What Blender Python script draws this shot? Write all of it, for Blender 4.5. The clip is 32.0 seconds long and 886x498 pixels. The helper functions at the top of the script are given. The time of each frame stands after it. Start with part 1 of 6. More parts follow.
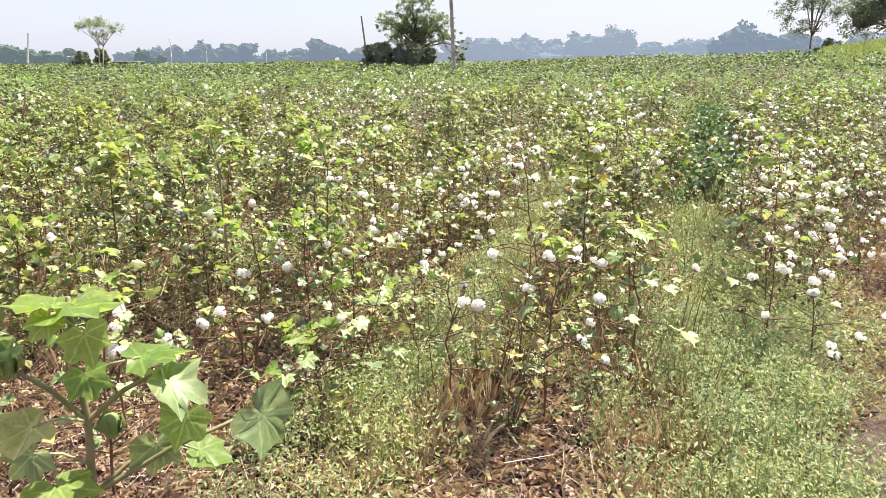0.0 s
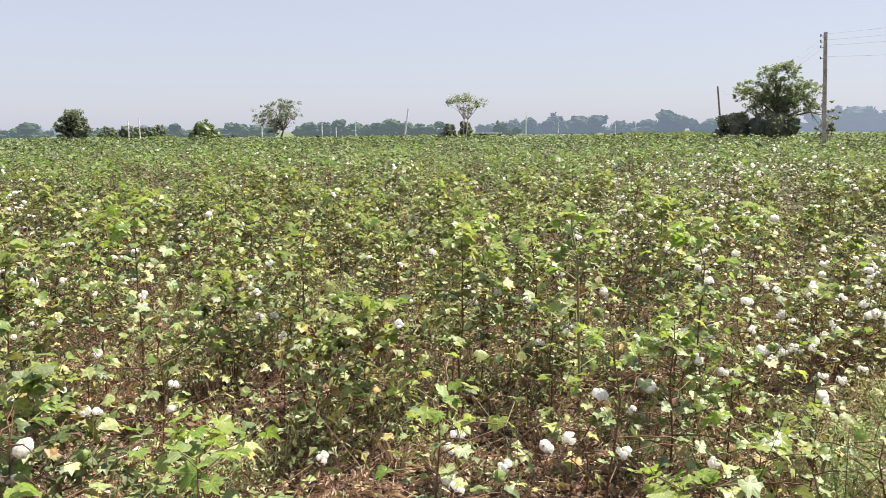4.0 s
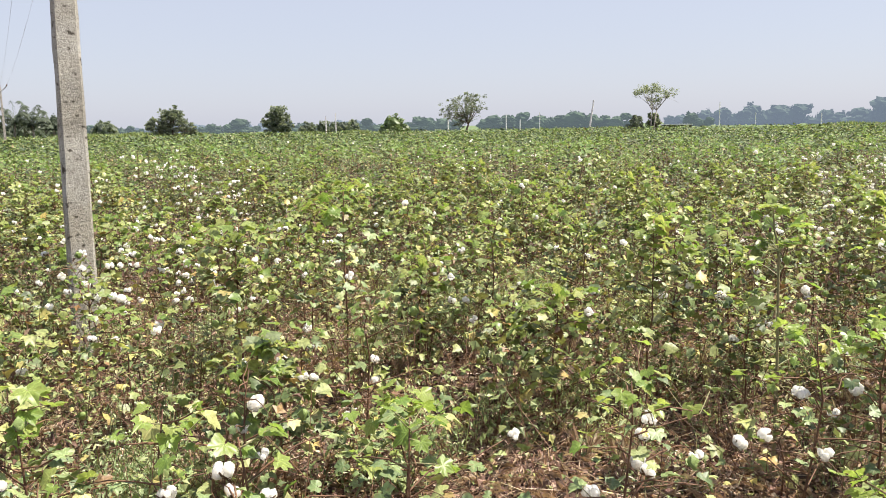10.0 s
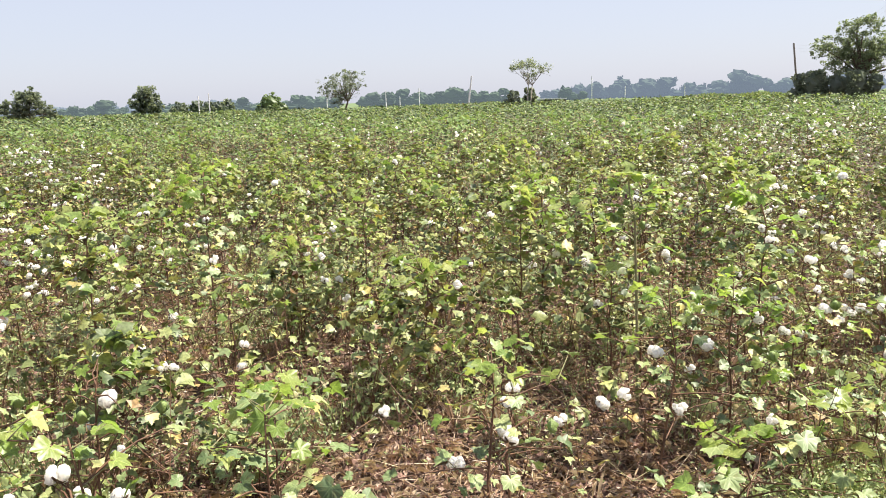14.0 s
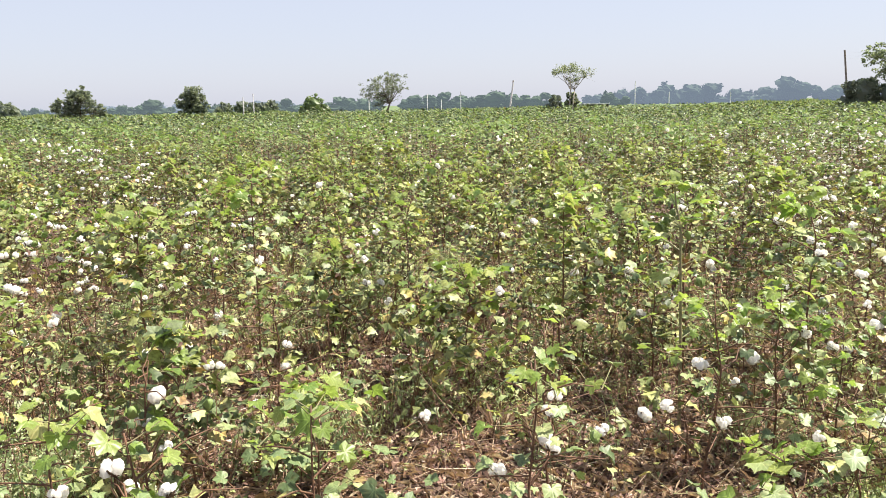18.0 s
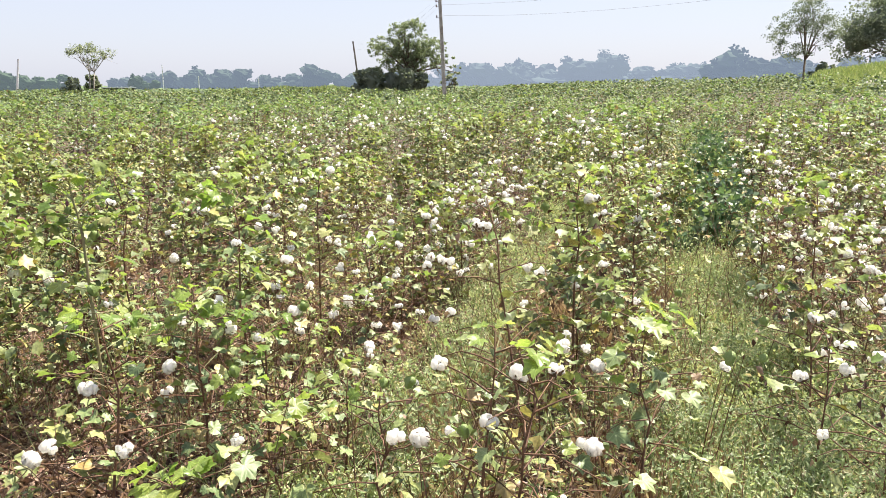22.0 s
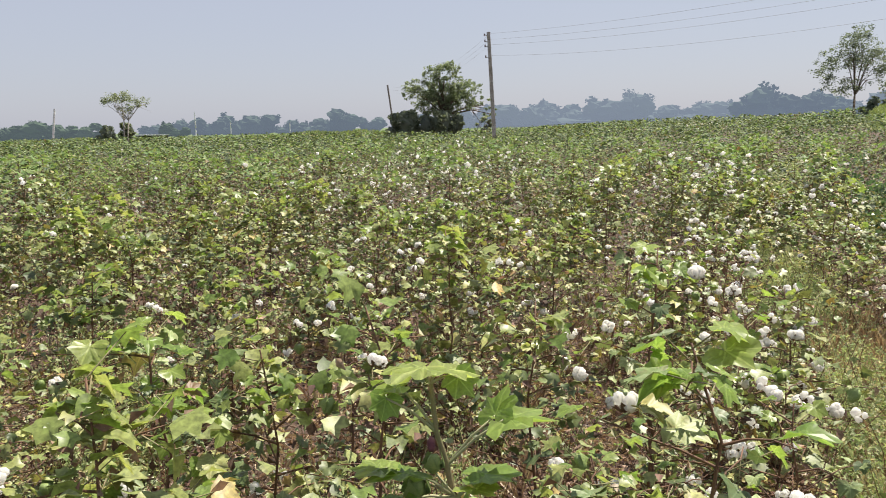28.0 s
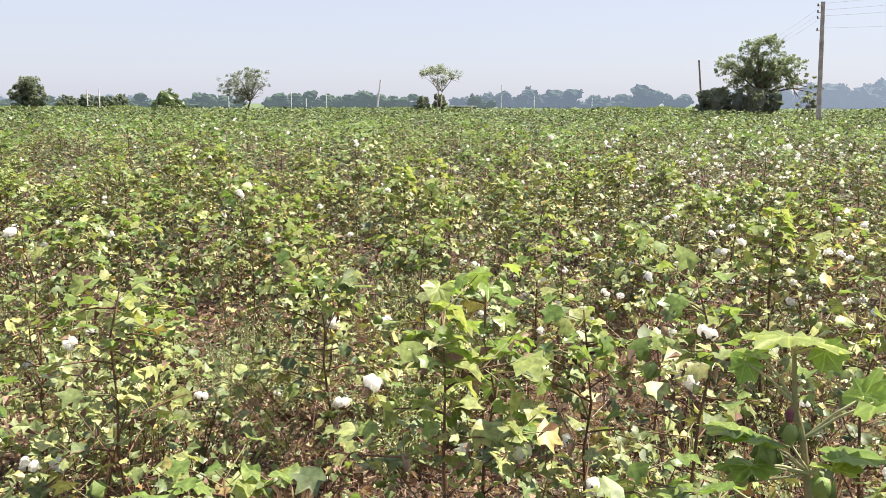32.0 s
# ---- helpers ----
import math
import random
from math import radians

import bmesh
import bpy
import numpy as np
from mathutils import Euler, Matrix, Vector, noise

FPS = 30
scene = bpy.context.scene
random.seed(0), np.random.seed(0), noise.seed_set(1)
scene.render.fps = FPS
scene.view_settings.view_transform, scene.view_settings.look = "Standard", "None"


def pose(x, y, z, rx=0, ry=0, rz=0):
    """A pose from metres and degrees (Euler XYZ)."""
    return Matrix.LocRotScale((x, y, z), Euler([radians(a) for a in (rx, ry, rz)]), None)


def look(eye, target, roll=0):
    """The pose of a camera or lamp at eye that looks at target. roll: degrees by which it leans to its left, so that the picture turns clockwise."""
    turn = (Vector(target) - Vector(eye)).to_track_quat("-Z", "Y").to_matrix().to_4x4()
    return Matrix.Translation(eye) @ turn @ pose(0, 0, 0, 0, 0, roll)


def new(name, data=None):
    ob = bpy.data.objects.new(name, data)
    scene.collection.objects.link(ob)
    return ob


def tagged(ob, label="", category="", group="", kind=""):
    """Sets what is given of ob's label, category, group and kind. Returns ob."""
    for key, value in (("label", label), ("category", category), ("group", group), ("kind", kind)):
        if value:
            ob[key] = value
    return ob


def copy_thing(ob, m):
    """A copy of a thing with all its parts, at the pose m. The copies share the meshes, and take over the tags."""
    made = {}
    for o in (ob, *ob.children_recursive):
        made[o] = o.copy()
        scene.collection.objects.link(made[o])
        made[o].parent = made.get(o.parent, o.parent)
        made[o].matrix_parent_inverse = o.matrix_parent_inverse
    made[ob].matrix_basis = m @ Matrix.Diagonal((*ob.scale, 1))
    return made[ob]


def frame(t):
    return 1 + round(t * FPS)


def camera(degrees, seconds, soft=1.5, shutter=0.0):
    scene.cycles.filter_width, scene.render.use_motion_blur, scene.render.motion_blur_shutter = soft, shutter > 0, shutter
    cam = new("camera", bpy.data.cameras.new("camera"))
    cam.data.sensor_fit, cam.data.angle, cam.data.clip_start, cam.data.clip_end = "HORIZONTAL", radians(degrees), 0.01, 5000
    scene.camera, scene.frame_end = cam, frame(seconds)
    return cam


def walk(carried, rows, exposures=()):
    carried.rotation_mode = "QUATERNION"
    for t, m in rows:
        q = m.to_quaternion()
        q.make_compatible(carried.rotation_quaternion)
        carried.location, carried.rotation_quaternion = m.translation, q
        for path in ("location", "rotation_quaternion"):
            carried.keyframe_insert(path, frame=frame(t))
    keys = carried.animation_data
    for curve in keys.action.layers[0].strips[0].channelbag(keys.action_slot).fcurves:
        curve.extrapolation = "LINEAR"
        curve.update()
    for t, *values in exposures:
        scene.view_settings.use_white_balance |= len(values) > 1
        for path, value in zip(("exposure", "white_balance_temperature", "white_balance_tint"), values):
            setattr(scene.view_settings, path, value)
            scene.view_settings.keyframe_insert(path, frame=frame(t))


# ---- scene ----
cam = camera(59.12, 32.0, soft=0.6, shutter=0.18)
PATH = [
    (0, (-0.018, -0.659, 1.559), (4.043, 8.167, -0.809), -0.13),
    (0.5, (0.048, -0.462, 1.554), (4.104, 8.423, -0.592), 0.07),
    (1, (0.093, -0.231, 1.585), (3.708, 8.909, -0.260), -0.25),
    (1.5, (0.133, -0.103, 1.605), (2.999, 9.343, 0.003), -0.23),
    (2, (0.165, 0.003, 1.598), (2.288, 9.673, 0.192), -0.25),
    (2.5, (0.090, -0.011, 1.607), (1.577, 9.781, 0.228), -0.47),
    (3, (0.032, -0.005, 1.600), (0.954, 9.856, 0.215), -0.29),
    (3.5, (0.000, 0.010, 1.591), (0.465, 9.895, 0.150), -0.14),
    (4, (0.000, -0.002, 1.595), (0.009, 9.886, 0.103), -0.35),
    (4.5, (0.008, -0.029, 1.597), (-0.673, 9.833, 0.088), -0.76),
    (6.5, (0.033, -0.063, 1.597), (-1.440, 9.729, 0.202), -0.76),
    (7, (-0.015, -0.112, 1.608), (-1.980, 9.596, 0.234), -0.92),
    (7.5, (-0.059, -0.134, 1.599), (-2.483, 9.475, 0.262), -0.93),
    (8, (-0.050, -0.131, 1.599), (-2.456, 9.483, 0.264), -0.76),
    (8.5, (-0.016, -0.116, 1.597), (-2.026, 9.582, 0.214), -0.79),
    (9, (0.013, -0.090, 1.588), (-1.734, 9.647, 0.125), -0.84),
    (9.5, (-0.011, -0.102, 1.589), (-1.917, 9.597, 0.072), -0.96),
    (10, (-0.043, -0.127, 1.591), (-2.311, 9.487, 0.032), -0.88),
    (10.5, (-0.052, -0.131, 1.587), (-2.565, 9.414, -0.015), -0.91),
    (11, (-0.045, -0.125, 1.585), (-2.770, 9.348, -0.095), -1.10),
    (11.5, (-0.066, -0.132, 1.579), (-3.030, 9.249, -0.213), -1.21),
    (12, (-0.092, -0.129, 1.572), (-3.118, 9.217, -0.299), -1.29),
    (12.5, (-0.070, -0.127, 1.575), (-2.773, 9.311, -0.327), -1.41),
    (13, (-0.029, -0.113, 1.574), (-2.067, 9.488, -0.337), -1.52),
    (13.5, (0.017, -0.097, 1.575), (-1.312, 9.633, -0.313), -1.68),
    (14, (0.038, -0.069, 1.574), (-0.793, 9.719, -0.298), -1.83),
    (14.5, (0.030, -0.070, 1.576), (-0.506, 9.738, -0.297), -1.79),
    (16.5, (0.014, -0.069, 1.579), (-0.780, 9.697, -0.417), -1.65),
    (17, (0.010, -0.080, 1.587), (-0.977, 9.679, -0.357), -1.34),
    (17.5, (0.016, -0.087, 1.586), (-1.077, 9.675, -0.289), -1.10),
    (18, (0.016, -0.084, 1.588), (-1.299, 9.660, -0.231), -1.13),
    (18.5, (-0.005, -0.091, 1.589), (-1.674, 9.613, -0.157), -1.17),
    (19, (-0.022, -0.105, 1.594), (-2.112, 9.533, -0.064), -1.24),
    (19.5, (-0.043, -0.127, 1.596), (-2.260, 9.490, -0.019), -1.18),
    (20, (-0.011, -0.119, 1.592), (-1.572, 9.619, -0.061), -1.43),
    (20.5, (0.026, -0.088, 1.592), (-0.031, 9.761, -0.137), -1.43),
    (21, (0.142, -0.073, 1.585), (1.801, 9.624, -0.212), -1.41),
    (21.5, (0.441, 0.087, 1.569), (3.603, 9.370, -0.387), -0.92),
    (22, (0.614, 0.207, 1.561), (4.761, 9.067, -0.512), -0.31),
    (22.5, (0.590, 0.334, 1.547), (4.524, 9.338, -0.309), 0.58),
    (23, (0.565, 0.779, 1.558), (4.162, 9.989, 0.063), 0.82),
    (23.5, (0.528, 1.070, 1.606), (3.800, 10.411, 0.177), -0.27),
    (24, (0.444, 1.449, 1.520), (3.642, 10.791, -0.060), -2.12),
    (24.5, (0.335, 1.881, 1.566), (3.948, 11.052, -0.120), -2.74),
    (25, (0.211, 2.128, 1.598), (4.345, 11.073, -0.106), -2.51),
    (25.5, (0.164, 2.242, 1.600), (4.547, 11.055, -0.163), -2.26),
    (27.5, (0.195, 2.481, 1.572), (4.625, 11.321, 0.079), -1.54),
    (28, (0.170, 2.481, 1.573), (4.081, 11.552, 0.019), -1.29),
    (28.5, (0.165, 2.480, 1.573), (3.419, 11.790, -0.085), -1.22),
    (29, (0.125, 2.470, 1.578), (2.603, 12.001, -0.157), -1.38),
    (29.5, (0.077, 2.477, 1.567), (1.794, 12.171, -0.189), -1.30),
    (30, (0.067, 2.467, 1.569), (1.060, 12.258, -0.210), -1.11),
    (30.5, (0.028, 2.457, 1.558), (0.479, 12.291, -0.200), -0.60),
    (31, (0.027, 2.425, 1.557), (0.241, 12.265, -0.211), -0.12),
    (31.5, (0.036, 2.426, 1.554), (0.242, 12.260, -0.251), 0.12),
    (32, (0.041, 2.440, 1.553), (0.393, 12.266, -0.272), 0.28),
]
EXPOSURES = [(0, 1.34), (1, 1.14), (2, 0.70), (3, 0.80), (4, 0.99), (7, 0.96), (10, 1.02), (14, 1.14), (18, 1.14), (20, 1.09), (21, 1.09), (22, 1.24), (23, 1.18), (24, 0.76), (25, 0.82), (28, 0.68), (29, 1.02), (30, 1.14), (31, 1.10), (32, 1.14)]
walk(cam, [(t, look(eye, target, roll)) for t, eye, target, roll in PATH], EXPOSURES)

# ---- sky and sun ----
SUN_AZ, SUN_EL = 74.0, 61.0          # clockwise from +y, and above the horizon
world = bpy.data.worlds.new("hazy_sky")
scene.world = world
world.use_nodes = True
wt = world.node_tree
wt.nodes.clear()
sky = wt.nodes.new("ShaderNodeTexSky")
sky.sky_type = "NISHITA"
sky.sun_disc = False
sky.sun_elevation, sky.sun_rotation = radians(SUN_EL), radians(SUN_AZ)
sky.air_density, sky.dust_density, sky.ozone_density = 1.0, 1.2, 1.0
haze = wt.nodes.new("ShaderNodeMix")
haze.data_type = "RGBA"
haze.inputs[0].default_value = 0.66
haze.inputs[7].default_value = (6.9, 7.15, 8.5, 1)
bg = wt.nodes.new("ShaderNodeBackground")
bg.inputs[1].default_value = 0.056
wo = wt.nodes.new("ShaderNodeOutputWorld")
wt.links.new(sky.outputs[0], haze.inputs[6])
wt.links.new(haze.outputs[2], bg.inputs[0])
wt.links.new(bg.outputs[0], wo.inputs[0])

sun_data = bpy.data.lights.new("sun", "SUN")
sun_data.energy, sun_data.angle, sun_data.color = 5.0, radians(0.6), (1.0, 0.925, 0.81)
sun = new("sun", sun_data)
a, e = radians(SUN_AZ), radians(SUN_EL)
to_sun = Vector((math.sin(a) * math.cos(e), math.cos(a) * math.cos(e), math.sin(e)))
sun.matrix_world = Matrix.Translation(to_sun * 60) @ to_sun.to_track_quat("Z", "Y").to_matrix().to_4x4()


# ---- materials ----
def shader(name):
    m = bpy.data.materials.new(name)
    m.use_nodes = True
    nt = m.node_tree
    return m, nt, nt.nodes["Principled BSDF"], nt.nodes["Material Output"]


def add(nt, kind, **values):
    n = nt.nodes.new("ShaderNode" + kind)
    for key, value in values.items():
        n.inputs[key.replace("_", " ")].default_value = value
    return n


def ramp(nt, source, stops, smooth=True):
    r = nt.nodes.new("ShaderNodeValToRGB")
    el = r.color_ramp.elements
    while len(el) < len(stops):
        el.new(0.5)
    for k, (at, colour) in enumerate(stops):
        el[k].position, el[k].color = at, (*colour, 1)
    if not smooth:
        r.color_ramp.interpolation = "CONSTANT"
    nt.links.new(source, r.inputs[0])
    return r


def blend(nt, fac, one, two, mode="MIX"):
    n = nt.nodes.new("ShaderNodeMix")
    n.data_type, n.blend_type = "RGBA", mode
    for socket, value in ((0, fac), (6, one), (7, two)):
        if isinstance(value, bpy.types.NodeSocket):
            nt.links.new(value, n.inputs[socket])
        else:
            n.inputs[socket].default_value = value if socket == 0 else (*value, 1)
    return n.outputs[2]


def grain(nt, scale, detail=4, rough=0.6, where="Object"):
    c = nt.nodes.new("ShaderNodeTexCoord")
    n = add(nt, "TexNoise", Scale=scale, Detail=detail, Roughness=rough)
    nt.links.new(c.outputs[where], n.inputs["Vector"])
    return n.outputs["Fac"]


def relief(nt, bsdf, height, strength=0.4, distance=0.01):
    b = add(nt, "Bump", Strength=strength, Distance=distance)
    nt.links.new(height, b.inputs["Height"])
    nt.links.new(b.outputs["Normal"], bsdf.inputs["Normal"])


def chance(nt, island):
    if island:
        return nt.nodes.new("ShaderNodeNewGeometry").outputs["Random Per Island"]
    return nt.nodes.new("ShaderNodeObjectInfo").outputs["Random"]


def calc(nt, operation, one, two=0.0):
    n = nt.nodes.new("ShaderNodeMath")
    n.operation = operation
    for k, value in enumerate((one, two)):
        if isinstance(value, bpy.types.NodeSocket):
            nt.links.new(value, n.inputs[k])
        else:
            n.inputs[k].default_value = value
    return n.outputs[0]


def veins(nt):
    """Five ribs fanning out from the stalk of a leaf that lies in its own xy plane."""
    xyz = nt.nodes.new("ShaderNodeSeparateXYZ")
    nt.links.new(nt.nodes.new("ShaderNodeTexCoord").outputs["Object"], xyz.inputs[0])
    x, y = xyz.outputs[0], xyz.outputs[1]
    turn = calc(nt, "DIVIDE", calc(nt, "ARCTAN2", x, y), radians(47))
    off = calc(nt, "PINGPONG", calc(nt, "ADD", turn, 8.0), 0.5)
    reach = calc(nt, "POWER", calc(nt, "ADD", calc(nt, "MULTIPLY", x, x), calc(nt, "MULTIPLY", y, y)), 0.5)
    gap = calc(nt, "MULTIPLY", off, reach)
    return ramp(nt, gap, [(0.0, (1.45, 1.38, 1.6)), (0.022, (1.30, 1.25, 1.4)), (0.045, (0.94, 0.95, 0.94)), (0.2, (1.0, 1.0, 1.0))]).outputs[0]


def leafy(name, stops, island=True, glow=0.20, patchy=False, mottle=14.0, spot=(0.20, 0.13, 0.05), spotted=0.5, rough=0.38, veined=False):
    m, nt, bsdf, out = shader(name)
    base = ramp(nt, chance(nt, island), stops).outputs[0]
    if spotted > 0:
        g = ramp(nt, grain(nt, mottle), [(0.50, (0, 0, 0)), (0.74, (spotted,) * 3)]).outputs[0]
        base = blend(nt, g, base, spot)
        g2 = ramp(nt, grain(nt, mottle * 5, 2), [(0.3, (0.6 if island else 0.84,) * 3), (0.7, (1.34 if island else 1.12,) * 3)]).outputs[0]
        base = blend(nt, 1.0, base, g2, "MULTIPLY")
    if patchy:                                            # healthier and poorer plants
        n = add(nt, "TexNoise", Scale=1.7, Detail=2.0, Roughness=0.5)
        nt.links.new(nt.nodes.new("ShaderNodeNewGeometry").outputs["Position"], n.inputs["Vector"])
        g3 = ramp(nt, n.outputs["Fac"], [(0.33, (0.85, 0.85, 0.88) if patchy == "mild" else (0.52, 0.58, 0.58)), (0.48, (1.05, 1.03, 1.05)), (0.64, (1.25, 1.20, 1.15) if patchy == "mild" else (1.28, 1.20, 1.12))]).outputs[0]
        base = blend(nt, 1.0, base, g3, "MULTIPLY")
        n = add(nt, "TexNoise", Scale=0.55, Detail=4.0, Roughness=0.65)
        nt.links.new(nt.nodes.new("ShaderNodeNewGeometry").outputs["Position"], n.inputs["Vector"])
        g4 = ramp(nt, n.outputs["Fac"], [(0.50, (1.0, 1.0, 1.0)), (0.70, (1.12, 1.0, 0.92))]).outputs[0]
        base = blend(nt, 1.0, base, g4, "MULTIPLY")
    if veined:                                            # pale palmate veins from the stalk
        base = blend(nt, 1.0, base, veins(nt), "MULTIPLY")
    nt.links.new(base, bsdf.inputs["Base Color"])
    bsdf.inputs["Roughness"].default_value = rough
    bsdf.inputs["Specular IOR Level"].default_value = 0.55
    thin = add(nt, "BsdfTranslucent")
    lit = blend(nt, 1.0, base, (1.42, 1.42, 0.95), "MULTIPLY")
    nt.links.new(lit, thin.inputs["Color"])
    both = add(nt, "MixShader", Fac=glow)
    nt.links.new(bsdf.outputs[0], both.inputs[1])
    nt.links.new(thin.outputs[0], both.inputs[2])
    nt.links.new(both.outputs[0], out.inputs["Surface"])
    return m


def plain(name, one, two, scale=8.0, rough=0.8, bump=0.3, distance=0.01, detail=5, sharp=(0.35, 0.65)):
    m, nt, bsdf, out = shader(name)
    g = grain(nt, scale, detail)
    c = ramp(nt, g, [(sharp[0], one), (sharp[1], two)]).outputs[0]
    nt.links.new(c, bsdf.inputs["Base Color"])
    bsdf.inputs["Roughness"].default_value = rough
    if bump:
        relief(nt, bsdf, g, bump, distance)
    return m


COTTON = [(0.0, (0.085, 0.128, 0.052)), (0.22, (0.145, 0.205, 0.080)), (0.50, (0.205, 0.272, 0.104)), (0.74, (0.275, 0.335, 0.134)),
          (0.87, (0.325, 0.365, 0.150)), (0.945, (0.40, 0.37, 0.125)), (0.98, (0.27, 0.19, 0.085)), (1.0, (0.16, 0.085, 0.05))]
M_LEAF = leafy("cotton_leaf", COTTON, island=False, mottle=2.2, veined=True, glow=0.15, rough=0.5)
FIELD = [(at, tuple(c * k for c, k in zip(colour, (1.00, 0.93, 0.86)))) for at, colour in COTTON]
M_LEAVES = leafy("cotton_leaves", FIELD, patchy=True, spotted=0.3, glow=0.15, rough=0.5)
M_BRACT = leafy("dry_bracts", [(0.0, (0.07, 0.035, 0.028)), (0.5, (0.17, 0.095, 0.070)), (1.0, (0.36, 0.25, 0.17))], spotted=0.2, glow=0.1, rough=0.8)
M_CROP = leafy("crop_leaves", [(0.0, (0.042, 0.067, 0.030)), (0.30, (0.087, 0.128, 0.051)), (0.60, (0.146, 0.194, 0.075)),
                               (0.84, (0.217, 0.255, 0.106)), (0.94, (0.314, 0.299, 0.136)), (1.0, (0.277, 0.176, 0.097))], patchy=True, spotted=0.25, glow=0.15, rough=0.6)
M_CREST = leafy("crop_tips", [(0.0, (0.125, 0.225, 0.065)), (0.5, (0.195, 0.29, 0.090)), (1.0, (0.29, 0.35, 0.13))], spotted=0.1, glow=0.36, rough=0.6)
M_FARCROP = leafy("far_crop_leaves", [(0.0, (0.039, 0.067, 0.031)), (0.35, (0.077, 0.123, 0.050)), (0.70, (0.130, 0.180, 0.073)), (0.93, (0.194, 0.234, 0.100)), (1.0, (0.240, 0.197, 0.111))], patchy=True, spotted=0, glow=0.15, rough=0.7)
M_TOP = leafy("young_cotton_leaf", [(0.0, (0.175, 0.279, 0.060)), (0.5, (0.253, 0.356, 0.083)), (1.0, (0.340, 0.404, 0.121))], island=False, spotted=0.3, glow=0.5, mottle=1.8, veined=True)
M_TOPS = leafy("young_cotton_leaves", [(0.0, (0.155, 0.241, 0.060)), (0.5, (0.241, 0.318, 0.090)), (1.0, (0.353, 0.378, 0.133))], spotted=0.1, glow=0.42)
M_STEM = plain("cotton_stem", (0.085, 0.040, 0.025), (0.19, 0.10, 0.055), 30, 0.75)
M_GREENSTEM = plain("green_stem", (0.16, 0.17, 0.07), (0.25, 0.20, 0.11), 30, 0.7)
def fluff():
    """Lint: white fibre that lets light through."""
    m = plain("cotton_lint", (0.88, 0.87, 0.84), (0.95, 0.945, 0.93), 60, 0.95, 0.5, 0.004)
    nt = m.node_tree
    thin, both = add(nt, "BsdfTranslucent", Color=(1.0, 0.98, 0.93, 1)), add(nt, "MixShader", Fac=0.6)
    nt.links.new(nt.nodes["Principled BSDF"].outputs[0], both.inputs[1])
    nt.links.new(thin.outputs[0], both.inputs[2])
    nt.links.new(both.outputs[0], nt.nodes["Material Output"].inputs["Surface"])
    return m


M_LINT = fluff()
M_FADED = plain("faded_flower", (0.10, 0.03, 0.05), (0.22, 0.09, 0.10), 40, 0.8)
M_PALESTALK = plain("pale_stalk", (0.26, 0.30, 0.15), (0.36, 0.34, 0.20), 30, 0.7)
M_BURR = plain("dry_burr", (0.06, 0.035, 0.02), (0.17, 0.10, 0.055), 40, 0.85)
M_GREENBOLL = plain("green_boll", (0.16, 0.24, 0.06), (0.24, 0.30, 0.10), 20, 0.5)
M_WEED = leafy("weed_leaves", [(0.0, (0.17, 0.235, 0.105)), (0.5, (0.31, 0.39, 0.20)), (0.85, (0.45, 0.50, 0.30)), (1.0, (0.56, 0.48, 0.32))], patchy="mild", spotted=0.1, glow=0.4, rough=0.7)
M_FLOWER = plain("pale_flower", (0.50, 0.54, 0.30), (0.66, 0.67, 0.46), 20, 0.9, 0)
M_DRYGRASS = leafy("dry_grass", [(0.0, (0.22, 0.13, 0.085)), (0.5, (0.42, 0.29, 0.195)), (1.0, (0.63, 0.52, 0.38))], spotted=0.1, glow=0.2)
M_LITTER = leafy("dead_leaf", [(0.0, (0.060, 0.028, 0.022)), (0.35, (0.155, 0.080, 0.062)), (0.65, (0.30, 0.180, 0.140)), (0.88, (0.46, 0.33, 0.25)), (1.0, (0.62, 0.52, 0.41))], spotted=0.3, glow=0.12, rough=0.8)
M_GRASS = leafy("bank_grass", [(0.0, (0.15, 0.21, 0.075)), (0.5, (0.24, 0.30, 0.11)), (1.0, (0.35, 0.38, 0.17))], spotted=0.1, glow=0.3)
M_BARK = plain("bark", (0.07, 0.05, 0.035), (0.16, 0.12, 0.085), 6, 0.9)
M_PALEBARK = plain("pale_bark", (0.22, 0.20, 0.17), (0.36, 0.33, 0.28), 6, 0.9)
# leaf green partly greyed, with distance haze put into the colour
M_TREE = leafy("tree_leaves", [(0.0, (0.115, 0.142, 0.110)), (0.6, (0.172, 0.203, 0.150)), (1.0, (0.235, 0.265, 0.195))], spotted=0, glow=0.5)
M_DARKLEAF = leafy("dark_shrub_leaves", [(0.0, (0.050, 0.095, 0.048)), (0.6, (0.095, 0.160, 0.075)), (1.0, (0.20, 0.27, 0.12))], spotted=0, glow=0.35)
M_PALETREE = leafy("pale_tree_leaves", [(0.0, (0.16, 0.19, 0.135)), (0.6, (0.22, 0.25, 0.18)), (1.0, (0.28, 0.31, 0.23))], spotted=0, glow=0.5)
# the large tree's green is dulled a little to imitate haze
M_MIDTREE = leafy("green_tree_leaves", [(0.0, (0.120, 0.155, 0.105)), (0.6, (0.182, 0.222, 0.148)), (1.0, (0.25, 0.285, 0.195))], spotted=0, glow=0.6)
M_LIGHTTREE = leafy("bright_tree_leaves", [(0.0, (0.11, 0.16, 0.07)), (0.6, (0.17, 0.235, 0.10)), (1.0, (0.25, 0.30, 0.14))], spotted=0, glow=0.5)
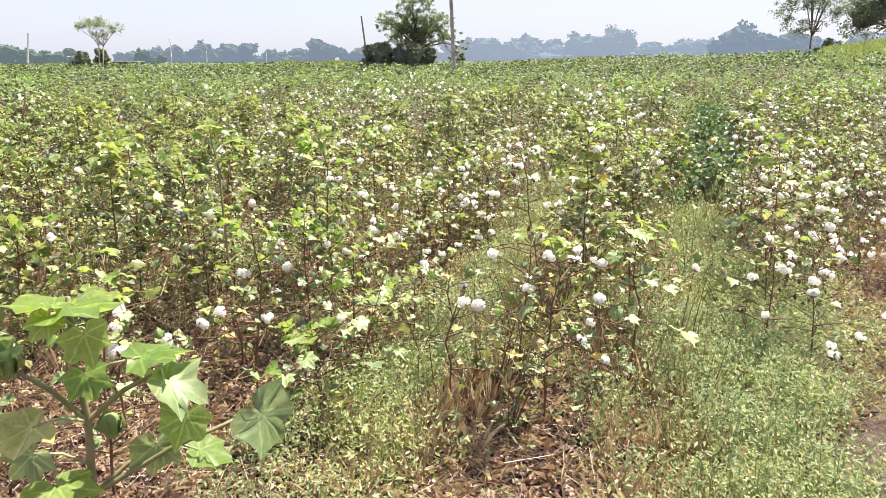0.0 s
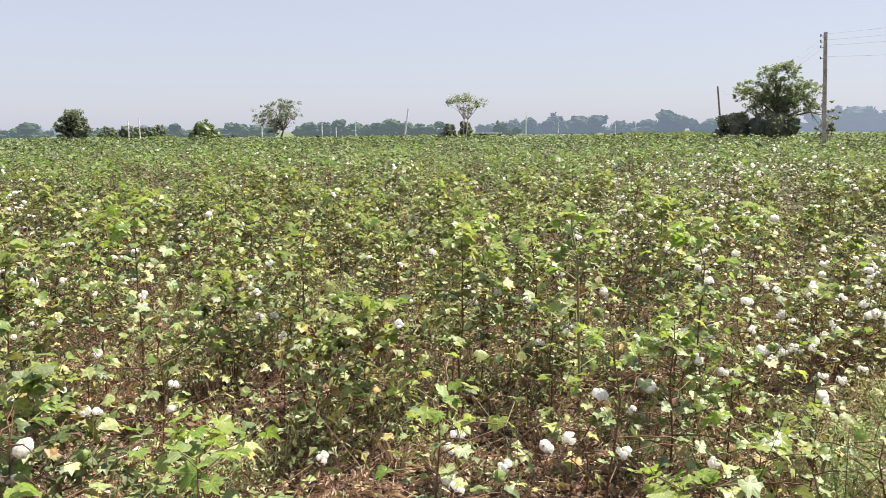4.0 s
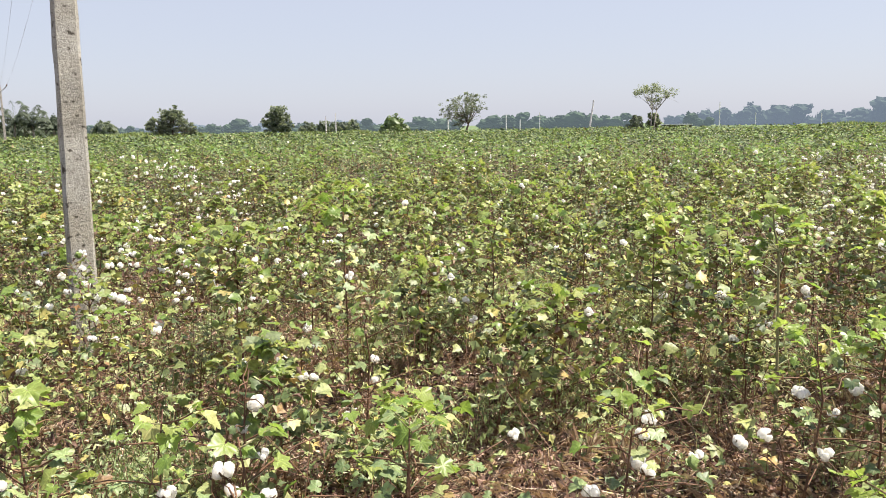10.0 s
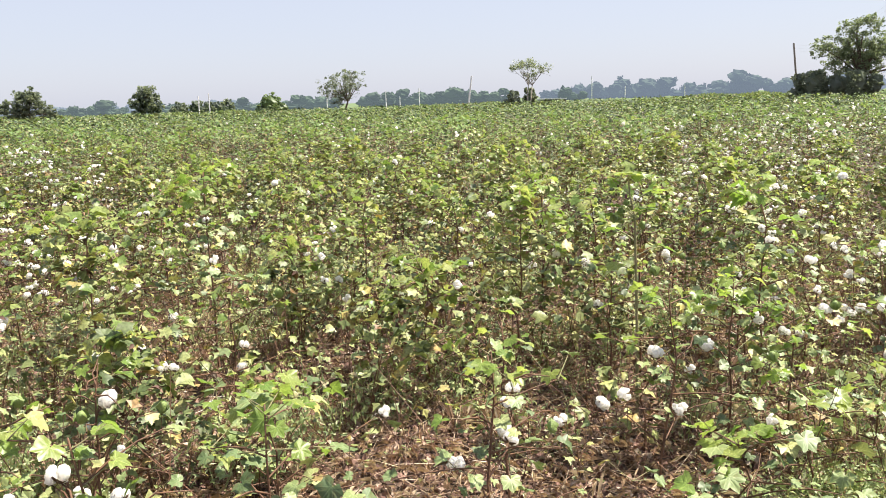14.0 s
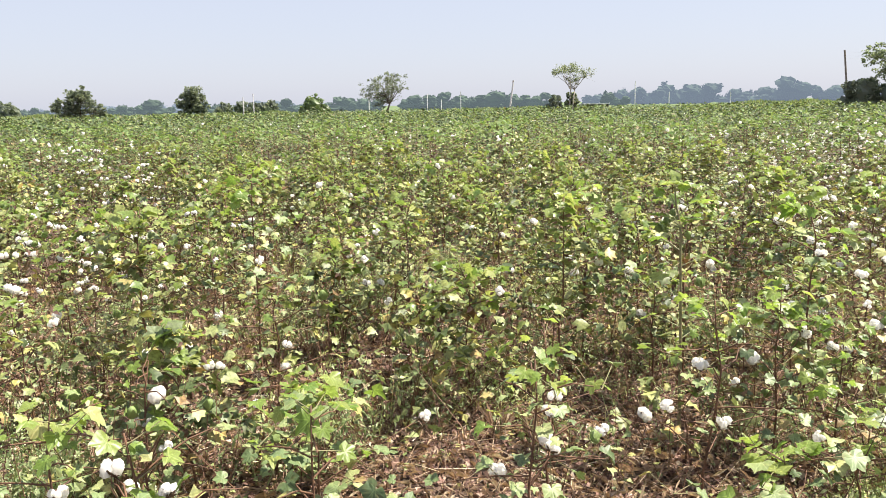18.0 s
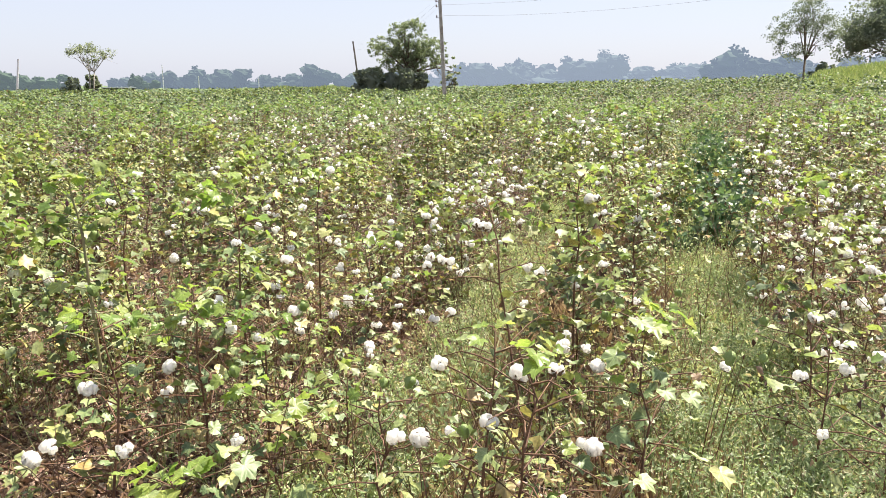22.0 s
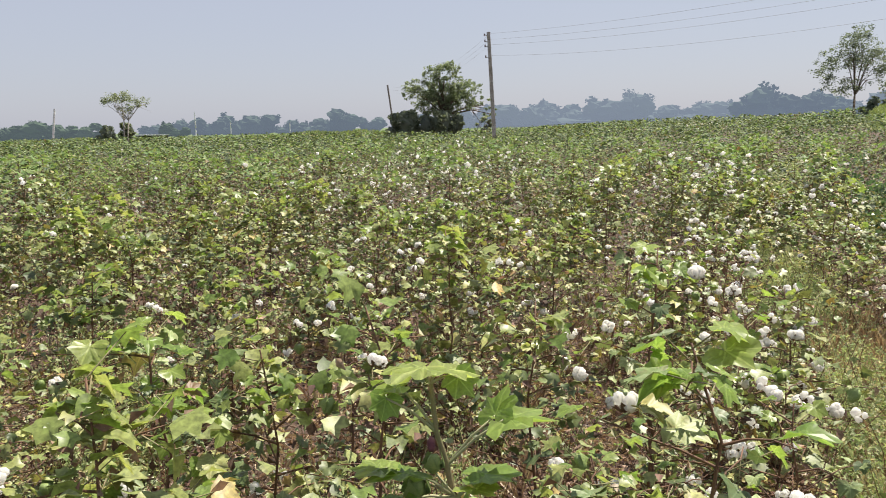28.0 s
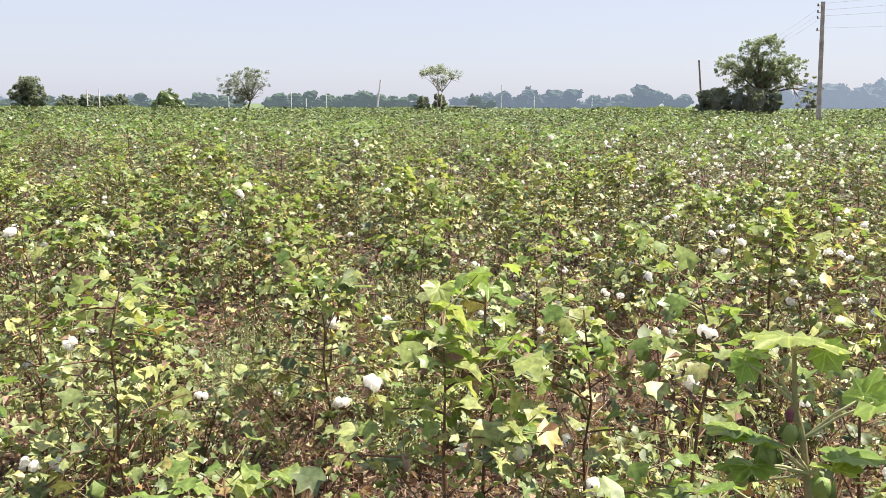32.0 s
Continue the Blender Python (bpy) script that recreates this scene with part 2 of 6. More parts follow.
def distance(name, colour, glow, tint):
    """Leaves of far-off trees, with a bluish glow standing in for hazy air."""
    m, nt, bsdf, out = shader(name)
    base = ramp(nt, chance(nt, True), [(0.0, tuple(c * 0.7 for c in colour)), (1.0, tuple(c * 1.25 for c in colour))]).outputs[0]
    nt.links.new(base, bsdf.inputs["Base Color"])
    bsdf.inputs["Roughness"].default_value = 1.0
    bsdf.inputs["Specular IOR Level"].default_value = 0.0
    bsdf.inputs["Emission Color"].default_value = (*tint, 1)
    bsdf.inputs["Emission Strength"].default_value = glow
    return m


# emission strength and tint set how much haze each belt imitates
M_BACK = distance("backdrop_haze_green", (0.055, 0.078, 0.050), 0.095, (0.55, 0.68, 0.80))
M_BACKBLUE = distance("backdrop_haze_blue", (0.040, 0.052, 0.045), 0.22, (0.60, 0.71, 0.91))
M_BACKGROVE = distance("backdrop_haze_grove", (0.045, 0.062, 0.045), 0.15, (0.56, 0.68, 0.90))
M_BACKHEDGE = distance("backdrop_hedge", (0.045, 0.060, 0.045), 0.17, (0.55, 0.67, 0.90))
# paler and greyer than real leaves: haze painted into the base colour
M_FAR = leafy("hazed_tree_leaves", [(0.0, (0.125, 0.155, 0.125)), (0.6, (0.175, 0.21, 0.17)), (1.0, (0.23, 0.26, 0.215))], spotted=0, glow=0.45, rough=0.9)
M_PALM = leafy("palm_leaves", [(0.0, (0.040, 0.058, 0.036)), (1.0, (0.085, 0.108, 0.066))], spotted=0, glow=0.2, rough=0.75)
M_GALV = plain("galvanised_steel", (0.30, 0.31, 0.32), (0.42, 0.42, 0.42), 12, 0.55, 0.1)
M_GALV.node_tree.nodes["Principled BSDF"].inputs["Metallic"].default_value = 0.6
M_CABLE = plain("weathered_cable", (0.30, 0.30, 0.31), (0.40, 0.40, 0.41), 5, 0.6, 0)
M_PORCELAIN = plain("brown_porcelain", (0.10, 0.05, 0.03), (0.16, 0.08, 0.05), 10, 0.3, 0)
M_WHITEWASH = plain("whitewash", (0.62, 0.62, 0.60), (0.78, 0.78, 0.76), 2, 0.85, 0.1)
M_DRYWOOD = plain("dry_wood", (0.13, 0.11, 0.09), (0.28, 0.25, 0.21), 9, 0.9)


def concrete():
    m, nt, bsdf, out = shader("pitted_concrete")
    base = ramp(nt, grain(nt, 4, 6, 0.65), [(0.3, (0.29, 0.275, 0.25)), (0.5, (0.43, 0.415, 0.385)), (0.72, (0.56, 0.55, 0.525))]).outputs[0]
    rough = grain(nt, 55, 6, 0.75)
    gravel = ramp(nt, rough, [(0.30, (0.30, 0.27, 0.24)), (0.44, (0.85, 0.84, 0.82)), (0.7, (1.15, 1.13, 1.1))]).outputs[0]
    holes = ramp(nt, grain(nt, 17, 3, 0.5), [(0.31, (0.20, 0.18, 0.16)), (0.40, (1, 1, 1))]).outputs[0]
    stain = ramp(nt, grain(nt, 1.6, 3), [(0.35, (0.78, 0.74, 0.66)), (0.6, (1, 1, 1))]).outputs[0]
    c = blend(nt, 1.0, base, gravel, "MULTIPLY")
    c = blend(nt, 1.0, c, holes, "MULTIPLY")
    nt.links.new(blend(nt, 1.0, c, stain, "MULTIPLY"), bsdf.inputs["Base Color"])
    bsdf.inputs["Roughness"].default_value = 0.92
    relief(nt, bsdf, rough, 0.9, 0.012)
    return m


def soil():
    m, nt, bsdf, out = shader("red_brown_soil")
    big = grain(nt, 0.9, 4)
    fine = grain(nt, 22, 8, 0.7)
    one = ramp(nt, fine, [(0.3, (0.032, 0.019, 0.014)), (0.5, (0.088, 0.050, 0.037)), (0.72, (0.21, 0.132, 0.098))]).outputs[0]
    two = ramp(nt, fine, [(0.3, (0.035, 0.024, 0.018)), (0.5, (0.088, 0.061, 0.044)), (0.72, (0.19, 0.143, 0.102))]).outputs[0]
    near = blend(nt, ramp(nt, big, [(0.35, (0, 0, 0)), (0.65, (1, 1, 1))]).outputs[0], one, two)
    # beyond the crop lies other farmland under green growth
    c = nt.nodes.new("ShaderNodeTexCoord")
    length = nt.nodes.new("ShaderNodeVectorMath")
    length.operation = "LENGTH"
    nt.links.new(c.outputs["Object"], length.inputs[0])
    reach = nt.nodes.new("ShaderNodeMapRange")
    for socket, value in ((1, 112.0), (2, 124.0), (3, 0.0), (4, 1.0)):
        reach.inputs[socket].default_value = value
    nt.links.new(length.outputs["Value"], reach.inputs[0])
    green = ramp(nt, grain(nt, 0.05, 5), [(0.35, (0.075, 0.12, 0.045)), (0.65, (0.13, 0.18, 0.07))]).outputs[0]
    nt.links.new(blend(nt, reach.outputs[0], near, green), bsdf.inputs["Base Color"])
    bsdf.inputs["Roughness"].default_value = 0.95
    relief(nt, bsdf, fine, 0.9, 0.03)
    return m


M_CONCRETE, M_SOIL = concrete(), soil()


# ---- mesh helpers ----
def mesh_of(name, verts, tris, mats, slots=None, smooth=False):
    """A triangle mesh from arrays."""
    verts, tris = np.asarray(verts, np.float32), np.asarray(tris, np.int32)
    me = bpy.data.meshes.new(name)
    me.vertices.add(len(verts))
    me.vertices.foreach_set("co", verts.ravel())
    me.loops.add(3 * len(tris))
    me.loops.foreach_set("vertex_index", tris.ravel())
    me.polygons.add(len(tris))
    me.polygons.foreach_set("loop_start", np.arange(0, 3 * len(tris), 3, dtype=np.int32))
    for m in mats:
        me.materials.append(m)
    if slots is not None:
        me.polygons.foreach_set("material_index", np.asarray(slots, np.int32))
    me.polygons.foreach_set("use_smooth", np.full(len(tris), smooth))
    me.update(calc_edges=True)
    me.validate()
    return me


class Heap:
    """Collects triangles with their material slot."""

    def __init__(self):
        self.v, self.t, self.s, self.n = [], [], [], 0

    def put(self, verts, tris, slot=0):
        verts, tris = np.asarray(verts, float).reshape(-1, 3), np.asarray(tris, int).reshape(-1, 3)
        self.v.append(verts)
        self.t.append(tris + self.n)
        self.s.append(np.full(len(tris), slot))
        self.n += len(verts)

    def many(self, verts, tris, turns, places, slot=0):
        """One shape at many turns (M,3,3, scale included) and places (M,3)."""
        verts, tris = np.asarray(verts, float), np.asarray(tris, int)
        if len(places) == 0:
            return
        w = np.einsum("mij,vj->mvi", turns, verts) + np.asarray(places)[:, None]
        t = tris[None] + (np.arange(len(places)) * len(verts))[:, None, None]
        self.put(w.reshape(-1, 3), t.reshape(-1, 3), slot)

    def arrays(self):
        return np.concatenate(self.v), np.concatenate(self.t), np.concatenate(self.s)

    def mesh(self, name, mats, smooth=False):
        v, t, s = self.arrays()
        return mesh_of(name, v, t, mats, s, smooth)


def turns_of(rng, n, tilt=0.6, size=(1, 1)):
    """Random turns about z, tilted by up to that many radians, scaled."""
    yaw, pitch, roll = rng.uniform(0, 2 * np.pi, n), rng.normal(0, tilt, n), rng.normal(0, tilt, n)
    cy, sy, cp, sp, cr, sr = np.cos(yaw), np.sin(yaw), np.cos(pitch), np.sin(pitch), np.cos(roll), np.sin(roll)
    z, o = np.zeros(n), np.ones(n)
    rz = np.stack([np.stack([cy, -sy, z], -1), np.stack([sy, cy, z], -1), np.stack([z, z, o], -1)], 1)
    rx = np.stack([np.stack([o, z, z], -1), np.stack([z, cp, -sp], -1), np.stack([z, sp, cp], -1)], 1)
    ry = np.stack([np.stack([cr, z, sr], -1), np.stack([z, o, z], -1), np.stack([-sr, z, cr], -1)], 1)
    return rz @ rx @ ry * rng.uniform(*size, n)[:, None, None]


def tube(points, radii, sides=5):
    """A tapered tube along points: verts, tris."""
    points = np.asarray(points, float)
    vs, ts = [], []
    for k, (p, r) in enumerate(zip(points, radii)):
        d = points[min(k + 1, len(points) - 1)] - points[max(k - 1, 0)]
        d /= np.linalg.norm(d) + 1e-9
        side = np.cross(d, (0.31, 0.95, 0.05) if abs(d[2]) > 0.5 else (0, 0, 1))
        side /= np.linalg.norm(side) + 1e-9
        up = np.cross(side, d)
        for j in range(sides):
            w = 2 * np.pi * j / sides
            vs.append(p + r * (np.cos(w) * side + np.sin(w) * up))
        if k:
            for j in range(sides):
                i, m = (k - 1) * sides + j, (k - 1) * sides + (j + 1) % sides
                ts += [(i, m, m + sides), (i, m + sides, i + sides)]
    end = (len(points) - 1) * sides
    ts += [(end, end + j, end + j + 1) for j in range(1, sides - 1)]
    return vs, ts


def box(x0, x1, y0, y1, z0, z1):
    v = [(x, y, z) for z in (z0, z1) for y in (y0, y1) for x in (x0, x1)]
    t = [(0, 2, 3), (0, 3, 1), (4, 5, 7), (4, 7, 6), (0, 1, 5), (0, 5, 4), (2, 6, 7), (2, 7, 3), (0, 4, 6), (0, 6, 2), (1, 3, 7), (1, 7, 5)]
    return v, t


def piece(name, me, parent, label="", m=None):
    ob = new(name, me)
    ob.parent = parent
    if m is not None:
        ob.matrix_basis = m
    return tagged(ob, label) if label else ob


def base_at(name, x, y, z, label, category, group="", rz=0.0):
    ob = new(name)
    ob.empty_display_size = 0.2
    ob.matrix_basis = pose(x, y, z, 0, 0, rz)
    return tagged(ob, label, category, group)


def bearing(az, far):
    """x, y at that many degrees to the left of +y."""
    return -far * math.sin(radians(az)), far * math.cos(radians(az))


# ---- ground ----
ROW = np.array([0.67, 0.742])         # along the cotton rows
ACROSS = np.array([0.742, -0.67])     # across them; a row every 1.3 m
PITCH, FIRST = 1.3, -0.1


def ground_height(x, y):
    n = x * ACROSS[0] + y * ACROSS[1]
    near = np.exp(-((x ** 2 + y ** 2) / 40.0 ** 2))
    ridge = 0.035 * np.cos((n - FIRST) / PITCH * 2 * np.pi)
    rough = 0.012 * np.sin(5.1 * x + 1.3 * y) * np.sin(4.3 * y - 2.2 * x) + 0.008 * np.sin(13 * x + 3) * np.sin(11 * y + 1)
    far, az = np.hypot(x, y), np.degrees(np.arctan2(x, y))
    side, back = np.clip((az - 24) / 18, 0, 1), np.clip((far - 22) / 62, 0, 1)
    rise = 0.88 * side * side * (3 - 2 * side) * back * back * (3 - 2 * back)      # the land rises gently towards the bank
    swell, away = np.clip((az - 42) / 8, 0, 1), np.clip((far - 20) / 26, 0, 1)
    rise = rise + 0.6 * swell * swell * (3 - 2 * swell) * away * away * (3 - 2 * away) * (1 - np.clip((far - 54) / 22, 0, 1))
    return near * (ridge + rough) + rise * (np.abs(az) < 100)


def make_ground():
    ring = np.concatenate([np.arange(0, 12, 0.14), np.geomspace(12, 3500, 60)])
    spin = np.linspace(0, 2 * np.pi, 271)[:-1]
    r, s = np.meshgrid(ring, spin, indexing="ij")
    x, y = r * np.sin(s), 2.0 + r * np.cos(s)
    v = np.stack([x, y, ground_height(x, y)], -1).reshape(-1, 3)
    n = len(spin)
    i, j = np.meshgrid(np.arange(len(ring) - 1), np.arange(n), indexing="ij")
    a, b = (i * n + j).ravel(), (i * n + (j + 1) % n).ravel()
    t = np.concatenate([np.stack([a, b, b + n], -1), np.stack([a, b + n, a + n], -1)])
    me = mesh_of("ground", v, t, [M_SOIL], smooth=True)
    tagged(new("ground", me), "reddish brown farm soil between the cotton rows", "ground", kind="structure")


make_ground()


# ---- leaf shapes ----
def cotton_leaf(rng, lobes=5, calm=1.0):
    """A palmate cotton leaf one unit long: the stalk joins at the origin, the tip points along +y."""
    half = [(0, 1.02), (11, 0.86), (25, 0.71), (37, 0.80), (47, 0.95), (58, 0.80), (73, 0.67), (87, 0.71), (98, 0.76), (116, 0.60), (142, 0.42), (165, 0.26)]
    if lobes == 3:
        half = [(0, 1.02), (25, 0.68), (47, 0.94), (72, 0.64), (97, 0.74), (150, 0.34)]
    ring = [(-w, r) for w, r in half[:0:-1]] + half
    fold, droop, twist = calm * rng.uniform(0.10, 0.60), calm * rng.uniform(0.10, 0.85), calm * rng.normal(0, 0.35)
    pts = [(0, 0.16, 0.0)]
    for w, r in ring:
        r *= rng.uniform(0.9, 1.1)
        x, y = r * math.sin(radians(w)), r * math.cos(radians(w))
        pts.append((x, y, fold * abs(x) - droop * r * r * 0.5 + twist * x * y + rng.normal(0, 0.05 if lobes == 5 else 0.09)))
    n = len(ring)
    if lobes == 3:
        return np.array(pts), np.array([(0, k + 1, k) for k in range(1, n)] + [(0, 1, n)])
    edge = np.array(pts[1:])
    ribs = np.array([1 if k % 2 else -1 for k in range(n)])
    inner = edge * (0.52, 0.52, 0.45) + np.stack([0 * ribs, 0.06 + 0 * ribs, 0.045 * ribs + rng.normal(0, 0.03, n)], -1)
    v = np.concatenate([np.array(pts[:1]), inner, edge])
    t = [(0, k + 2, k + 1) for k in range(n - 1)] + [(0, 1, n)]
    for k in range(n - 1):
        t += [(k + 1, k + 2, n + k + 2), (k + 1, n + k + 2, n + k + 1)]
    return v, np.array(t)


LEAF_RNG = np.random.default_rng(5)
LEAVES = [cotton_leaf(LEAF_RNG) for _ in range(8)]
SIMPLE = [cotton_leaf(LEAF_RNG, 3) for _ in range(6)]
LEAF_MESHES = [mesh_of("leaf", v, t, [M_LEAF], smooth=True) for v, t in LEAVES]
TOP_MESHES = [mesh_of("young_leaf", v, t, [M_TOP], smooth=True) for v, t in LEAVES]
BROAD_MESHES = [mesh_of("broad_leaf", v, t, [M_TOP], smooth=True) for v, t in [cotton_leaf(LEAF_RNG, 5, 0.28) for _ in range(8)]]
TRILOBE = (np.array([(0, 0, 0), (0.62, 0.42, 0.10), (0.26, 0.55, 0.03), (0, 1, -0.16), (-0.26, 0.55, 0.03), (-0.62, 0.42, 0.06)]), np.array([(0, 1, 2), (0, 2, 3), (0, 3, 4), (0, 4, 5)]))
LEAFLET = (np.array([(0, 0, 0), (0.55, 0.5, 0.12), (0, 1, -0.1), (-0.55, 0.5, 0.12)]), np.array([(0, 1, 2), (0, 2, 3)]))
SLIVER = (np.array([(0, 0, 0), (0.20, 0.45, 0.08), (0, 1, -0.1), (-0.20, 0.5, 0.05)]), np.array([(0, 1, 2), (0, 2, 3)]))
CURL = (np.array([(0, 0, 0), (0.30, 0.4, 0.24), (0.05, 1, -0.2), (-0.26, 0.5, 0.18)]), np.array([(0, 1, 2), (0, 2, 3)]))
OCTA = (np.array([(1, 0, 0), (-1, 0, 0), (0, 1, 0), (0, -1, 0), (0, 0, 0.9), (0, 0, -0.8)], float),
        np.array([(0, 2, 4), (2, 1, 4), (1, 3, 4), (3, 0, 4), (2, 0, 5), (1, 2, 5), (3, 1, 5), (0, 3, 5)]))


def lump(rng, rings=4, sides=7, wild=0.11):
    """A soft uneven ball of radius one."""
    v = [(0, 0, 1.0)]
    for i in range(1, rings):
        w = np.pi * i / rings
        for j in range(sides):
            q = 2 * np.pi * (j + 0.5 * (i % 2)) / sides
            k = 1 + rng.normal(0, wild)
            v.append((k * np.sin(w) * np.cos(q), k * np.sin(w) * np.sin(q), k * np.cos(w)))
    v.append((0, 0, -1.0))
    t = [(0, 1 + j, 1 + (j + 1) % sides) for j in range(sides)]
    for i in range(rings - 2):
        for j in range(sides):
            a, b = 1 + i * sides + j, 1 + i * sides + (j + 1) % sides
            t += [(a, a + sides, b + sides), (a, b + sides, b)]
    last = len(v) - 1
    t += [(last, last - sides + (j + 1) % sides, last - sides + j) for j in range(sides)]
    return np.array(v), np.array(t)


def open_boll(rng):
    """Lint of an open boll, about one unit across: four or five locks."""
    h = Heap()
    locks = rng.integers(3, 6)
    for k in range(locks):
        w = 2 * np.pi * k / locks + rng.normal(0, 0.15)
        v, t = lump(rng)
        size = np.array([0.25, 0.31, 0.33]) * rng.uniform(0.75, 1.2)
        c, s = np.cos(w), np.sin(w)
        v = v * size @ np.array([[c, s, 0], [-s, c, 0], [0, 0, 1]])
        h.put(v + (0.29 * c, 0.29 * s, 0.30 + rng.normal(0, 0.07)), t)
    return h.mesh("lint", [M_LINT], smooth=True)


def burr(rng):
    """The dry star under the lint."""
    h = Heap()
    for k in range(5):
        w = 2 * np.pi * k / 5 + rng.normal(0, 0.1)
        d, s = np.array([np.cos(w), np.sin(w), 0]), np.array([-np.sin(w), np.cos(w), 0])
        h.put([(0, 0, 0), 0.28 * d + 0.16 * s + (0, 0, 0.08), 0.60 * d + (0, 0, 0.22), 0.28 * d - 0.16 * s + (0, 0, 0.08), 0.25 * d + (0, 0, -0.04)],
              [(0, 1, 4), (1, 2, 4), (2, 3, 4), (3, 0, 4), (0, 3, 2), (0, 2, 1)])
    return h.mesh("burr", [M_BURR])


def closed_boll(rng):
    v, t = lump(rng, 5, 7, 0.04)
    v = v * (0.42, 0.42, 0.62)
    h = Heap()
    h.put(v + (0, 0, 0.45), t)
    for k in range(3):
        w = 2 * np.pi * k / 3
        d, s = np.array([np.cos(w), np.sin(w), 0]), np.array([-np.sin(w), np.cos(w), 0])
        h.put([0.1 * d, 0.52 * d + 0.45 * s + (0, 0, 0.4), 0.42 * d + (0, 0, 1.15), 0.52 * d - 0.45 * s + (0, 0, 0.4), 0.60 * d + (0, 0, 0.45)],
              [(0, 1, 4), (1, 2, 4), (2, 3, 4), (3, 0, 4)])
    return h.mesh("green_boll", [M_GREENBOLL], smooth=True)


LINT_MESHES = [open_boll(LEAF_RNG) for _ in range(5)]
BURR_MESHES = [burr(LEAF_RNG) for _ in range(2)]
GREEN_MESHES = [closed_boll(LEAF_RNG) for _ in range(2)]


# ---- cotton plants ----
def frame_of(d, up=(0, 0, 1)):
    """A turn whose +y is d and whose +z leans to up."""
    d = np.asarray(d, float) / (np.linalg.norm(d) + 1e-9)
    x = np.cross(d, up)
    x /= np.linalg.norm(x) + 1e-9
    return np.stack([x, d, np.cross(x, d)], 1)


def twig_to(stem_at, height, p, rng):
    """A thin bent branch from the stem to an open boll."""
    p = np.array(p, float)
    out = math.hypot(p[0], p[1])
    f = min(max((p[2] - 0.45 * out - 0.05) / height, 0.06), 0.95)
    root = stem_at(f)
    mid = root * 0.45 + p * 0.55 + (0, 0, 0.02) + rng.normal(0, 0.012, 3)
    return np.array([root, mid, p]), (0.0034, 0.0026, 0.0020), 4


